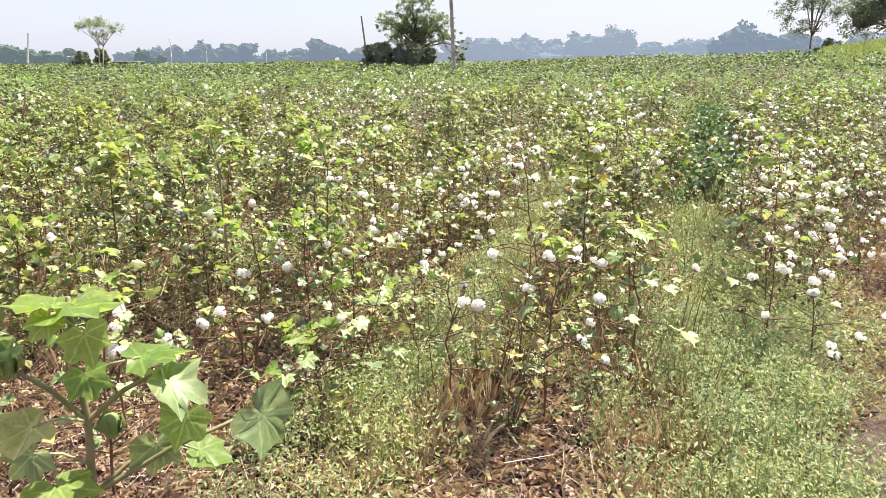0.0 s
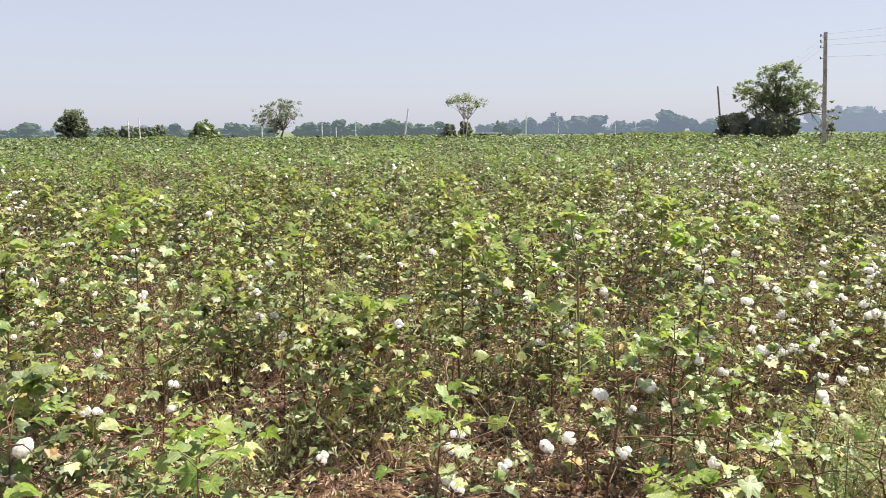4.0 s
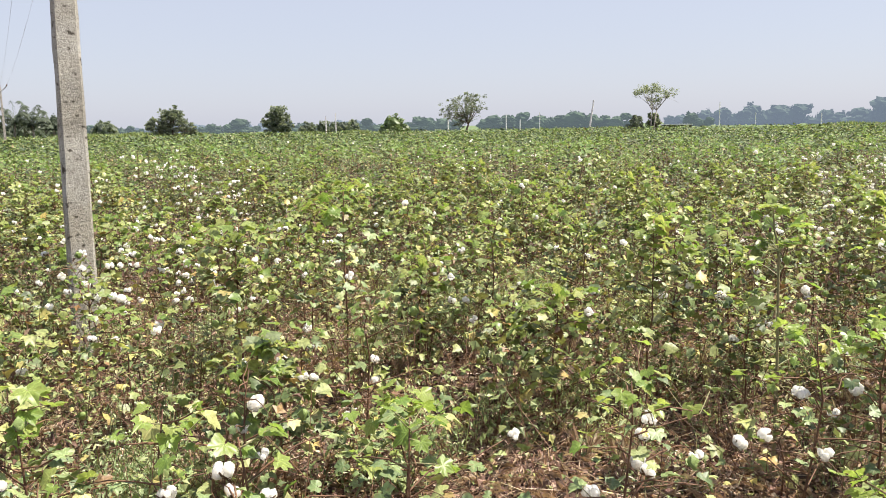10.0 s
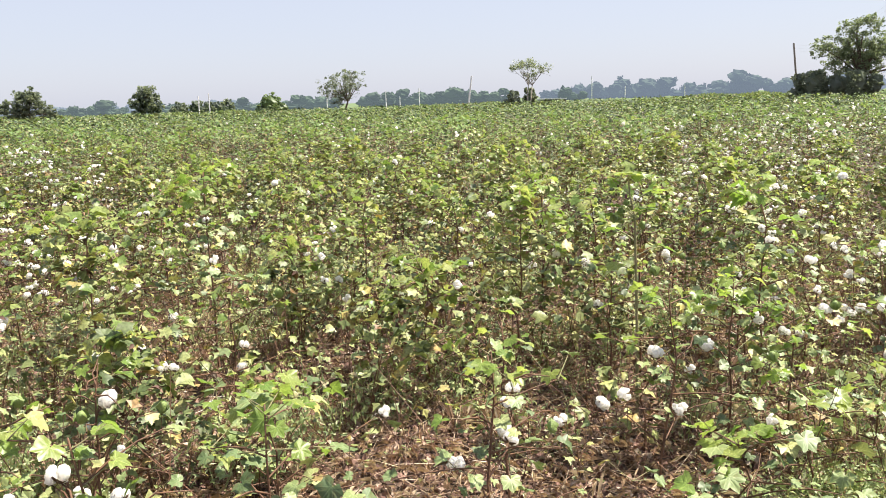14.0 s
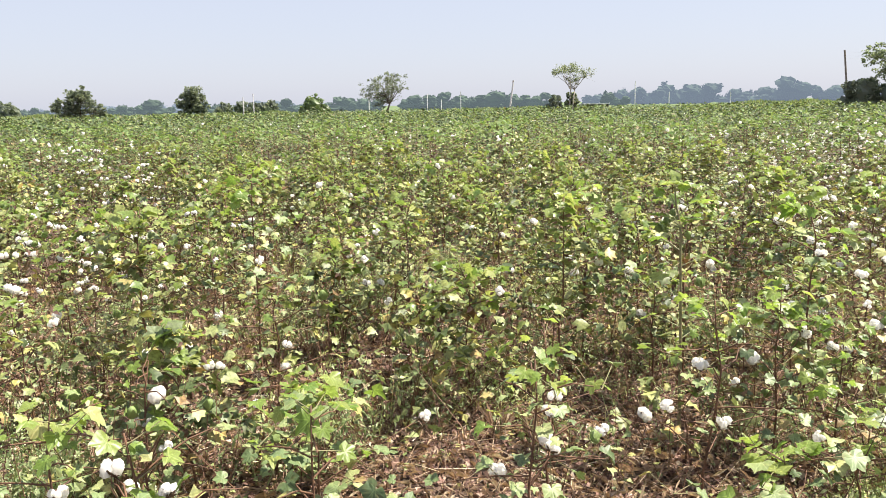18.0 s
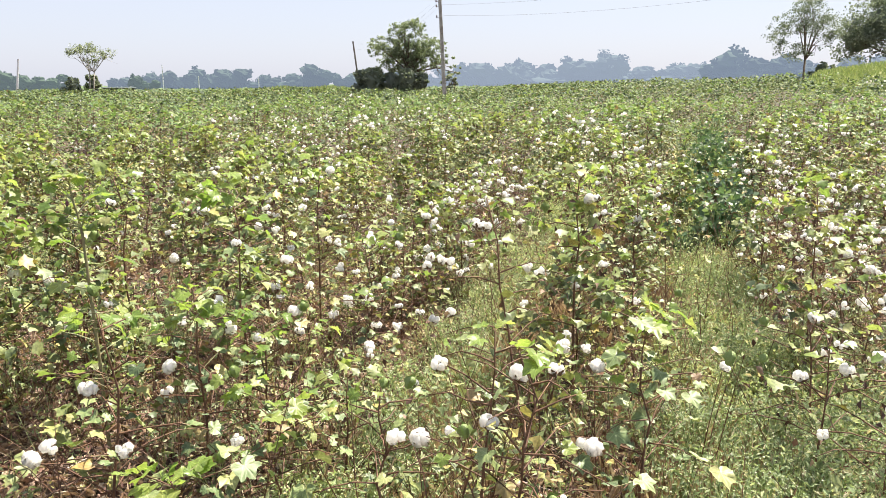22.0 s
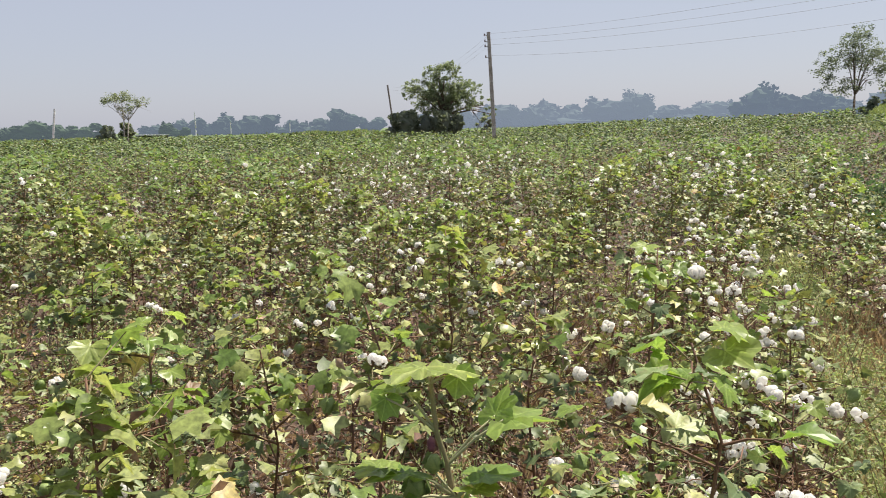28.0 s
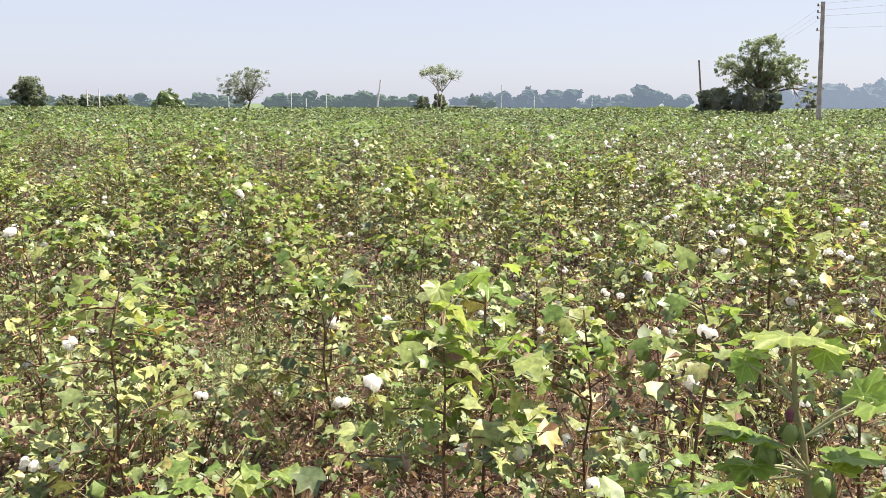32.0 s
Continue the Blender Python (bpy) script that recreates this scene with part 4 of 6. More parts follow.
def plant_names():
    tall_plant(0.60, 3.48)
    edge_plant()
    stand(1.22, 3.62, 103, 1.12, 1.15, 0.50, 4, 2, 0.7, 1.32, 0.24)
    stand(0.24, 4.62, 104, 1.02, 0.95, 0.50, 0, 2, 0.8, 1.30, 0.30, [(0.29, 4.24, 0.71), (0.15, 4.59, 0.65), (0.19, 4.55, 0.58), (0.50, 4.62, 0.56)])
    stand(1.86, 4.60, 105, 1.14, 0.95, 0.50, 3, 1, 1.0, 1.2, 0.30, [(1.90, 4.38, 0.68), (2.21, 4.56, 0.35)])
    stand(1.40, 2.36, 106, 0.66, 0.80, 0.06, 0, 1, 0.0, 0.80, 0.30, [(1.47, 2.21, 0.51), (1.38, 2.16, 0.56)])
    stand(1.66, 1.96, 107, 0.80, 1.10, 0.22, 1, 2, 0.4, 1.00, 0.25, [(1.58, 1.98, 0.64), (1.70, 1.77, 0.47), (1.82, 1.78, 0.36), (1.67, 1.99, 0.76), (1.88, 2.10, 0.70)])
    stand(2.34, 2.24, 108, 0.78, 1.15, 0.75, 1, 2, 0.6, 1.2, 0.20, [(2.10, 2.40, 0.66), (2.16, 2.27, 0.61), (2.14, 2.33, 0.31)])
    stand(-0.60, 1.78, 109, 0.80, 0.95, 0.65, 0, 1, 0.3, 1.00, 0.25)
    stand(-1.42, 2.40, 110, 0.68, 1.00, 0.22, 1, 1, 0.0, 0.80, 0.25, [(-1.36, 2.41, 0.58), (-1.43, 2.42, 0.48), (-1.35, 2.41, 0.38), (-1.28, 2.41, 0.14)])
    stand(-1.85, 1.80, 111, 0.76, 0.90, 0.60, 1, 1, 1.0, 1.10, 0.30, [(-1.92, 1.69, 0.61)])
    stand(0.03, 2.62, 112, 0.80, 0.85, 0.35, 1, 1, 0.2, 0.90, 0.30, [(0.05, 2.40, 0.63), (0.02, 2.43, 0.56), (0.22, 2.57, 0.44)])
    stand(0.62, 2.82, 113, 0.84, 1.05, 0.50, 1, 1, 0.3, 0.95, 0.25, [(0.58, 2.78, 0.62), (0.67, 2.75, 0.41), (0.38, 2.85, 0.39)])
    stand(0.98, 3.20, 114, 0.78, 1.10, 0.80, 1, 1, 0.4, 1.00, 0.20, [(1.10, 3.31, 0.60), (0.86, 3.10, 0.54), (1.05, 2.85, 0.33)])
    stand(1.22, 3.20, 115, 0.64, 1.10, 0.95, 2, 1, 0.2, 1.00, 0.15, [(1.23, 3.32, 0.53)])
    stand(2.00, 4.10, 116, 0.72, 1.00, 0.35, 6, 1, 0.2, 0.90, 0.15, [(1.96, 4.02, 0.45), (1.65, 4.07, 0.53), (2.28, 4.38, 0.26)])
    stand(2.58, 4.88, 117, 0.76, 1.00, 0.25, 12, 1, 0.3, 0.95, 0.15, [(2.67, 4.85, 0.49), (2.72, 4.99, 0.31)])
    stand(-1.63, 4.12, 118, 1.20, 1.00, 0.85, 0, 1, 1.2, 1.00, 0.30, [(-1.57, 4.01, 0.75), (-1.38, 3.84, 0.32)])
    stand(-1.98, 4.42, 119, 0.80, 1.10, 0.75, 2, 1, 0.3, 0.90, 0.20, [(-2.04, 4.46, 0.31)])
    stand(0.80, 4.36, 120, 1.12, 0.95, 0.65, 2, 1, 1.0, 1.00, 0.30)
    stand(-0.86, 4.70, 121, 1.02, 1.00, 0.85, 1, 1, 0.9, 1.00, 0.25, [(-1.03, 4.66, 0.48)])
    stand(-0.40, 4.25, 122, 0.66, 1.15, 1.05, 0, 1, 0.3, 1.00, 0.15)
    stand(-0.85, 2.62, 123, 0.56, 1.20, 0.95, 0, 1, 0.4, 1.3, 0.12, [(-0.46, 2.76, 0.39)])
    stand(0.99, 5.34, 124, 1.00, 0.85, 0.40, 1, 1, 0.7, 0.95, 0.35, [(0.66, 5.15, 0.35), (1.13, 5.32, 0.48)])
    stand(-2.35, 3.10, 125, 0.72, 1.05, 0.60, 2, 1, 0.2, 0.90, 0.20, [(-2.34, 3.30, 0.58)])
    stand(2.80, 3.34, 126, 1.14, 1.05, 0.95, 3, 1, 1.0, 1.00, 0.25)
    stand(-0.36, 5.95, 127, 0.74, 1.10, 0.95, 3, 1, 0.2, 0.95, 0.20, [(-0.35, 5.99, 0.56)])
    stand(-0.98, 5.42, 128, 0.74, 1.05, 0.90, 1, 1, 0.3, 0.95, 0.20, [(-0.75, 5.19, 0.49), (-1.12, 5.03, 0.75)])
    stand(0.70, 6.55, 129, 0.82, 1.10, 0.85, 2, 1, 0.3, 0.95, 0.20, [(0.64, 6.59, 0.51), (0.36, 6.61, 0.68), (0.68, 6.35, 0.39)])
    stand(0.90, 6.95, 130, 0.84, 1.10, 0.85, 3, 1, 0.4, 0.95, 0.20, [(0.88, 6.94, 0.38)])
    stand(2.08, 6.40, 131, 0.84, 1.10, 0.75, 4, 1, 0.3, 0.95, 0.20, [(2.02, 6.40, 0.53), (1.93, 6.21, 0.68)])
    stand(-1.82, 6.22, 132, 1.00, 0.80, 0.12, 1, 1, 0.0, 0.90, 0.30)
    stand(-0.94, 7.10, 133, 1.08, 1.00, 0.90, 1, 1, 1.0, 1.00, 0.25)
    stand(4.00, 2.95, 134, 1.04, 1.10, 0.90, 4, 1, 0.8, 1.00, 0.20)
    stand(1.46, 4.74, 135, 1.02, 1.00, 0.75, 3, 1, 0.8, 1.00, 0.25, [(1.46, 5.09, 0.48)])
    stand(-0.72, 4.18, 136, 0.58, 1.10, 0.95, 1, 1, 0.4, 1.00, 0.12)
    stand(3.17, 7.66, 176, 0.64, 1.05, 0.81, 0, 1, 0.3, 0.95, 0.20, [(3.12, 7.67, 0.48), (3.29, 7.67, 0.11)])
    stand(-0.04, 2.10, 177, 0.82, 1.05, 0.79, 0, 1, 0.3, 0.95, 0.20, [(-0.12, 2.10, 0.50), (0.03, 2.17, 0.55)])
    stand(3.04, 5.08, 178, 0.80, 1.05, 0.94, 1, 1, 0.3, 0.95, 0.20, [(3.03, 5.00, 0.36)])
    stand(-0.86, 1.37, 179, 0.90, 1.05, 0.81, 1, 1, 0.3, 0.95, 0.20, [(-0.97, 1.46, 0.78)])
    stand(-2.81, 2.81, 180, 0.65, 1.05, 0.77, 1, 1, 0.3, 0.95, 0.20, [(-2.78, 2.84, 0.48)])
    stand(-3.87, 3.55, 181, 0.70, 1.05, 0.68, 1, 1, 0.3, 0.95, 0.20, [(-3.78, 3.55, 0.48)])
    stand(-2.94, 3.58, 182, 0.79, 1.05, 0.69, 1, 1, 0.3, 0.95, 0.20, [(-2.92, 3.57, 0.67)])
    stand(-4.22, 4.76, 183, 0.73, 1.05, 0.68, 1, 1, 0.3, 0.95, 0.20, [(-4.27, 4.71, 0.48)])
    stand(-2.60, 4.53, 184, 0.73, 1.05, 0.73, 0, 1, 0.3, 0.95, 0.20, [(-2.79, 4.68, 0.55), (-2.50, 4.40, 0.42)])
    stand(-1.19, 3.17, 185, 0.82, 1.05, 0.73, 1, 1, 0.3, 0.95, 0.20, [(-1.16, 3.21, 0.42)])
    stand(0.58, 4.03, 186, 0.82, 1.05, 0.89, 0, 1, 0.3, 0.95, 0.20, [(0.44, 4.06, 0.70), (0.51, 4.05, 0.46)])
    stand(-1.35, 1.76, 187, 0.84, 1.05, 0.75, 1, 1, 0.3, 0.95, 0.20, [(-1.33, 1.76, 0.54)])
    stand(3.64, 3.94, 188, 0.87, 1.05, 0.64, 1, 1, 0.3, 0.95, 0.20, [(3.66, 3.93, 0.75)])
    stand(2.84, 2.91, 189, 0.67, 1.05, 0.63, 1, 1, 0.3, 0.95, 0.20, [(2.83, 2.91, 0.50)])
    stand(3.40, 2.40, 190, 0.74, 1.05, 0.25, 1, 1, 0.3, 0.95, 0.20, [(3.43, 2.46, 0.56)])
    stand(3.09, 2.12, 191, 0.64, 1.05, 0.25, 1, 1, 0.3, 0.95, 0.20, [(3.00, 2.14, 0.47)])
    stand(4.81, 4.00, 192, 0.77, 1.05, 0.80, 1, 1, 0.3, 0.95, 0.20, [(4.90, 4.09, 0.48)])
    stand(1.67, 2.18, 193, 0.80, 0.95, 0.25, 1, 1, 0.3, 0.95, 0.20, [(1.55, 2.23, 0.74)])
    stand(4.18, 6.92, 194, 0.73, 1.05, 0.78, 1, 1, 0.3, 0.95, 0.20, [(4.25, 6.99, 0.50)])
    stand(2.25, 4.60, 195, 0.65, 1.05, 0.84, 1, 1, 0.3, 0.95, 0.20, [(2.28, 4.54, 0.37)])
    stand(1.32, 4.11, 196, 0.71, 1.05, 0.86, 1, 1, 0.3, 0.95, 0.20, [(1.29, 4.11, 0.47)])
    stand(5.28, 5.88, 197, 0.72, 1.05, 0.92, 1, 1, 0.3, 0.95, 0.20, [(5.24, 5.87, 0.50)])
    stand(5.09, 6.41, 198, 0.62, 1.05, 0.70, 1, 1, 0.3, 0.95, 0.20, [(5.16, 6.34, 0.31)])
    stand(-1.50, 5.55, 199, 0.75, 1.05, 0.90, 0, 1, 0.3, 0.95, 0.20, [(-1.56, 5.60, 0.48), (-1.45, 5.52, 0.48)])
    stand(1.26, 5.75, 200, 0.74, 1.05, 0.82, 1, 1, 0.3, 0.95, 0.20, [(1.24, 5.83, 0.32)])
    stand(2.88, 6.94, 201, 0.84, 1.05, 0.89, 1, 1, 0.3, 0.95, 0.20, [(2.76, 6.84, 0.35)])
    stand(-1.50, 7.01, 202, 0.63, 1.05, 0.88, 1, 1, 0.3, 0.95, 0.20, [(-1.58, 7.01, 0.48)])
    stand(1.16, 2.74, 211, 0.50, 1.10, 0.85, 0, 1, 0.5, 1.10, 0.12)
    stand(0.80, 2.40, 212, 0.46, 1.00, 0.80, 0, 1, 0.6, 1.15, 0.12)
    stand(0.62, 3.20, 213, 0.52, 1.05, 0.85, 0, 1, 0.5, 1.10, 0.12)
    stand(1.48, 2.98, 214, 0.48, 1.00, 0.80, 0, 1, 0.5, 1.10, 0.12)
    # patches where the leaves have dropped and every boll stands open
    stand(1.86, 3.76, 301, 0.58, 0.90, 0.40, 5, 0, 0.0, 0.85, 0.15)
    stand(2.33, 4.48, 302, 0.66, 0.95, 0.28, 9, 0, 0.0, 0.85, 0.15)
    stand(1.72, 4.36, 303, 0.64, 0.90, 0.30, 6, 0, 0.0, 0.85, 0.15)
    stand(2.96, 5.14, 304, 0.68, 0.95, 0.24, 12, 0, 0.1, 0.85, 0.15)
    stand(3.30, 5.55, 305, 0.70, 0.95, 0.28, 11, 0, 0.1, 0.85, 0.15)
    stand(3.74, 6.11, 306, 0.70, 1.00, 0.18, 16, 0, 0.0, 0.85, 0.15)
    stand(4.10, 6.60, 307, 0.68, 1.00, 0.18, 16, 0, 0.0, 0.85, 0.15)
    stand(4.48, 7.15, 308, 0.72, 1.00, 0.20, 15, 0, 0.0, 0.85, 0.15)
    stand(4.85, 7.65, 309, 0.72, 1.00, 0.25, 12, 0, 0.0, 0.85, 0.15)
    stand(5.15, 4.05, 310, 0.66, 1.00, 0.18, 16, 0, 0.0, 0.85, 0.15)
    stand(4.70, 3.45, 311, 0.66, 1.00, 0.20, 15, 0, 0.0, 0.85, 0.15)
    stand(4.37, 3.02, 312, 0.64, 0.95, 0.18, 14, 0, 0.0, 0.85, 0.15)
    stand(3.98, 2.58, 313, 0.64, 0.95, 0.16, 14, 0, 0.0, 0.85, 0.15)
    stand(3.12, 1.86, 314, 0.62, 0.90, 0.18, 10, 0, 0.0, 0.85, 0.15)
    stand(5.60, 4.60, 315, 0.66, 1.00, 0.20, 15, 0, 0.0, 0.85, 0.15)


def plant_field():
    models = {}
    for level, bolls in enumerate((1, 4, 12, 24)):
        for k in range(4):
            rng = np.random.default_rng(50 + 10 * level + k)
            models[level, k] = plant_model(40 + 10 * level + k, ("cotton plant crowded with open white bolls" if level == 3 else LABELS[k]), height=(0.52, 0.74, 0.92, 1.14)[(k + level) % 4] * rng.uniform(0.92, 1.06),
                                           width=rng.uniform(0.75, 1.15), leaves=(rng.uniform(0.8, 1.4), rng.uniform(0.6, 1.1), rng.uniform(0.35, 0.6), rng.uniform(0.16, 0.30))[level], bolls=bolls, green=1, top=rng.uniform(0.1, 0.5),
                                           size=rng.uniform(0.85, 1.08), bare=rng.uniform(0.12, 0.22))
    taken = list(STANDS)
    x, y = row_places(0.0, 13.0, 0.47, (-63, 56))
    order = np.argsort(np.hypot(x, y - 1.0))
    used, fresh = 0, set(models)
    for i in order:
        px, py = float(x[i]), float(y[i])
        if not clear(px, py, 0.85) or math.hypot(px, py) < 2.9 or used >= 300:
            continue
        if min(math.hypot(px - q, py - r) for q, r in taken) < 0.32 or math.hypot(px + 3.86, py - 4.68) < 0.35:
            continue
        if in_furrow(px, py):
            continue
        # bare places in the stand
        if any(math.hypot(px - q, py - r) < s for q, r, s in BARE):
            continue
        rich = float(richness(px, py))
        level = int(np.clip(rich * 4 + FIELD_RNG.normal(0, 0.5), 0, 3))
        key = (level, int(FIELD_RNG.integers(0, 4)))
        m = pose(px, py, float(ground_height(px, py)), FIELD_RNG.normal(0, 3), FIELD_RNG.normal(0, 3), FIELD_RNG.uniform(0, 360))
        if key in fresh:
            fresh.discard(key)
            models[key].matrix_basis = m
        else:
            copy_thing(models[key], m)
        taken.append((px, py))
        used += 1
    for k, key in enumerate(sorted(fresh)):                # any model still unplaced joins the row
        px, py = 10 * ROW + (FIRST - PITCH * (k + 2)) * ACROSS
        models[key].matrix_basis = pose(px, py, float(ground_height(px, py)))
    return max(math.hypot(q, r - 1.0) for q, r in taken[-20:])


def crowd(name, label, r0, r1, step, models, seed, mat_leaf=M_CROP, size=(0.45, 1.36), loose=0.0):
    rng = np.random.default_rng(seed)
    x, y = row_places(r0, r1, step)
    keep = rng.random(len(x)) > 0.10
    x, y = x[keep], y[keep]
    x, y = x + rng.uniform(-loose, loose, len(x)), y + rng.uniform(-loose, loose, len(x))
    rich = richness(x, y)
    level = np.clip((rich * len(models) + rng.normal(0, 0.5, len(x))).astype(int), 0, len(models) - 1)
    vs, ts, ss, n = [], [], [], 0
    for q, group in enumerate(models):
        pick = rng.integers(0, len(group), len(x))
        for g, (v, t, s) in enumerate(group):
            ok = (level == q) & (pick == g)
            m = int(ok.sum())
            if not m:
                continue
            turn = turns_of(rng, m, 0.08, size)
            place = np.stack([x[ok], y[ok], ground_height(x[ok], y[ok])], -1)
            w = np.einsum("mij,vj->mvi", turn, v) + place[:, None]
            vs.append(w.reshape(-1, 3))
            ts.append((t[None] + (np.arange(m) * len(v))[:, None, None]).reshape(-1, 3) + n)
            ss.append(np.tile(s, m))
            n += m * len(v)
    me = mesh_of(name, np.concatenate(vs), np.concatenate(ts), [mat_leaf, M_STEM, M_LINT, M_CREST, M_BRACT], np.concatenate(ss))
    tagged(new(name, me), label, "cotton crop", kind="stuff")


# ---- trees ----
CLUMP = (np.array([(-0.5, 0.0, 0.0), (0.5, 0.1, 0.12), (0.45, 0.9, -0.1), (-0.4, 1.0, 0.05)]), np.array([(0, 1, 2), (0, 2, 3)]))


def cores(rng, h, blobs, part):
    """Dense inner foliage that no sky shows through."""
    for b in blobs:
        v, t = lump(rng, 7, 12, 0.17)
        h.put(v * np.array(b[3:6]) * part + np.array(b[:3]), t)


def crown_leaves(rng, h, blobs, count, leaf, shell=0.55, tuft=0.5):
    """Leaves in tufts through blobs (x, y, z, rx, ry, rz); returns the tufts' middles."""
    blobs = np.asarray(blobs, float)
    share = blobs[:, 3] * blobs[:, 4] * blobs[:, 5]
    tufts = max(6, count // 34)
    pick = rng.choice(len(blobs), tufts, p=share / share.sum())
    d = rng.normal(0, 1, (tufts, 3))
    d /= np.linalg.norm(d, axis=1)[:, None]
    mid = blobs[pick, :3] + d * blobs[pick, 3:] * rng.uniform(shell, 1.0, tufts)[:, None]
    own = rng.integers(0, tufts, count)
    size = blobs[pick, 3:].mean(1) * tuft * rng.uniform(0.35, 0.75, tufts)
    place = mid[own] + np.clip(rng.normal(0, 0.5, (count, 3)), -0.75, 0.75) * size[own][:, None] * (1, 1, 0.75)
    place[:, 2] = np.maximum(place[:, 2], 0.05)
    h.many(*CLUMP, turns_of(rng, count, 0.8, (0.6 * leaf, 1.25 * leaf)), place)
    return mid


def tree(name, az, far, height, blobs, count, leaf, seed, label, category="tree", mats=(M_BARK, M_TREE), trunk=0.16, fork=0.3, shell=0.5, tuft=0.5, limbs=9, trunks=1, core=0.0):
    """blobs as fractions of the height: x, z, rx, rz."""
    rng = np.random.default_rng(seed)
    x, y = bearing(az, far)
    ob = base_at(name, x, y, float(ground_height(x, y)), label, category, "trees round the field", az)
    full = [(bx * height, rng.normal(0, 0.06) * height, bz * height, rx * height, rx * height * 0.85, rz * height) for bx, bz, rx, rz in blobs]
    h = Heap()
    mid = crown_leaves(rng, h, full, int(count * 2.1), leaf * 0.64, shell, tuft)
    if core:
        cores(rng, h, full, core)
    piece("crown", h.mesh("crown", [mats[1]]), ob)
    h = Heap()
    for q in range(trunks):
        foot = np.array([(q - (trunks - 1) / 2) * 0.5, 0, 0])
        top = np.array([foot[0] + rng.normal(0, 0.05) * height, rng.normal(0, 0.03) * height, fork * height])
        pts = [foot, foot * 0.7 + top * 0.3 + rng.normal(0, 0.05, 3), top]
        h.put(*tube(pts, (trunk * 1.25, trunk, trunk * 0.75), 7))
        for m in mid[rng.choice(len(mid), min(limbs, len(mid)), replace=False)]:
            knee = top * 0.45 + m * 0.55 + (0, 0, 0.05 * height) + rng.normal(0, 0.03, 3) * height
            h.put(*tube([top, knee, m], (trunk * 0.5, trunk * 0.3, trunk * 0.1), 5))
            for _ in range(2):
                h.put(*tube([knee, knee * 0.5 + m * 0.5 + rng.normal(0, 0.07, 3) * height], (trunk * 0.22, trunk * 0.07), 4))
    piece("trunk", h.mesh("trunk", [mats[0]], smooth=True), ob)
    return ob


def bush(az, far, height, wide, count, leaf, seed, label, mat_leaf=M_TREE, core=0.8):
    rng = np.random.default_rng(seed)
    blobs = [(0.0, 0.45, wide / height * 0.55, 0.5)]
    for _ in range(6):
        blobs.append((rng.uniform(-0.75, 0.75) * wide / height, rng.uniform(0.22, 0.62), wide / height * rng.uniform(0.22, 0.38), rng.uniform(0.22, 0.36)))
    return tree("bush", az, far, height, blobs, count, leaf, seed, label, "bush", (M_BARK, mat_leaf), 0.07, 0.18, 0.75 if core else 0.4, 0.5, 7, 3, core)


def palm(az, far, height, seed):
    rng = np.random.default_rng(seed)
    x, y = bearing(az, far)
    ob = base_at("palm_tree", x, y, 0, "young coconut palm with drooping grey-green fronds", "palm tree", "palms behind the field", rng.uniform(0, 360))
    top = np.array([rng.normal(0, 0.25), rng.normal(0, 0.25), height * rng.uniform(0.50, 0.66)])
    piece("trunk", mesh_of("trunk", *tube([(0, 0, -0.1), top * 0.5, top], (0.22, 0.16, 0.13), 7), [M_PALEBARK]), ob)
    for k in range(22):
        w = 2.4 * k + rng.normal(0, 0.3)
        rise, long = -0.5 + 2.9 * (k / 21) + rng.normal(0, 0.2), height * rng.uniform(0.40, 0.58)
        d, side = np.array([np.cos(w), np.sin(w), 0]), np.array([-np.sin(w), np.cos(w), 0])
        h = Heap()
        q = np.linspace(0, 1, 13)
        rib = top + np.outer(q, d) * long * 0.85 + np.stack([0 * q, 0 * q, long * (rise * q - (0.45 + 0.35 * abs(rise)) * q ** 2.4)], -1)
        h.put(*tube(rib, np.linspace(0.03, 0.008, 13), 3))
        for i in range(1, 13):
            for s in (-1, 1):
                a = rib[i]
                b = a + s * side * long * 0.22 * (1.1 - 0.6 * q[i]) + d * 0.12 * long - (0, 0, long * rng.uniform(0.05, 0.22))
                h.put([a, a + d * 0.09 * long, b, b - d * 0.05 * long], [(0, 1, 2), (0, 2, 3)])
        piece("frond", h.mesh("frond", [M_PALM]), ob)


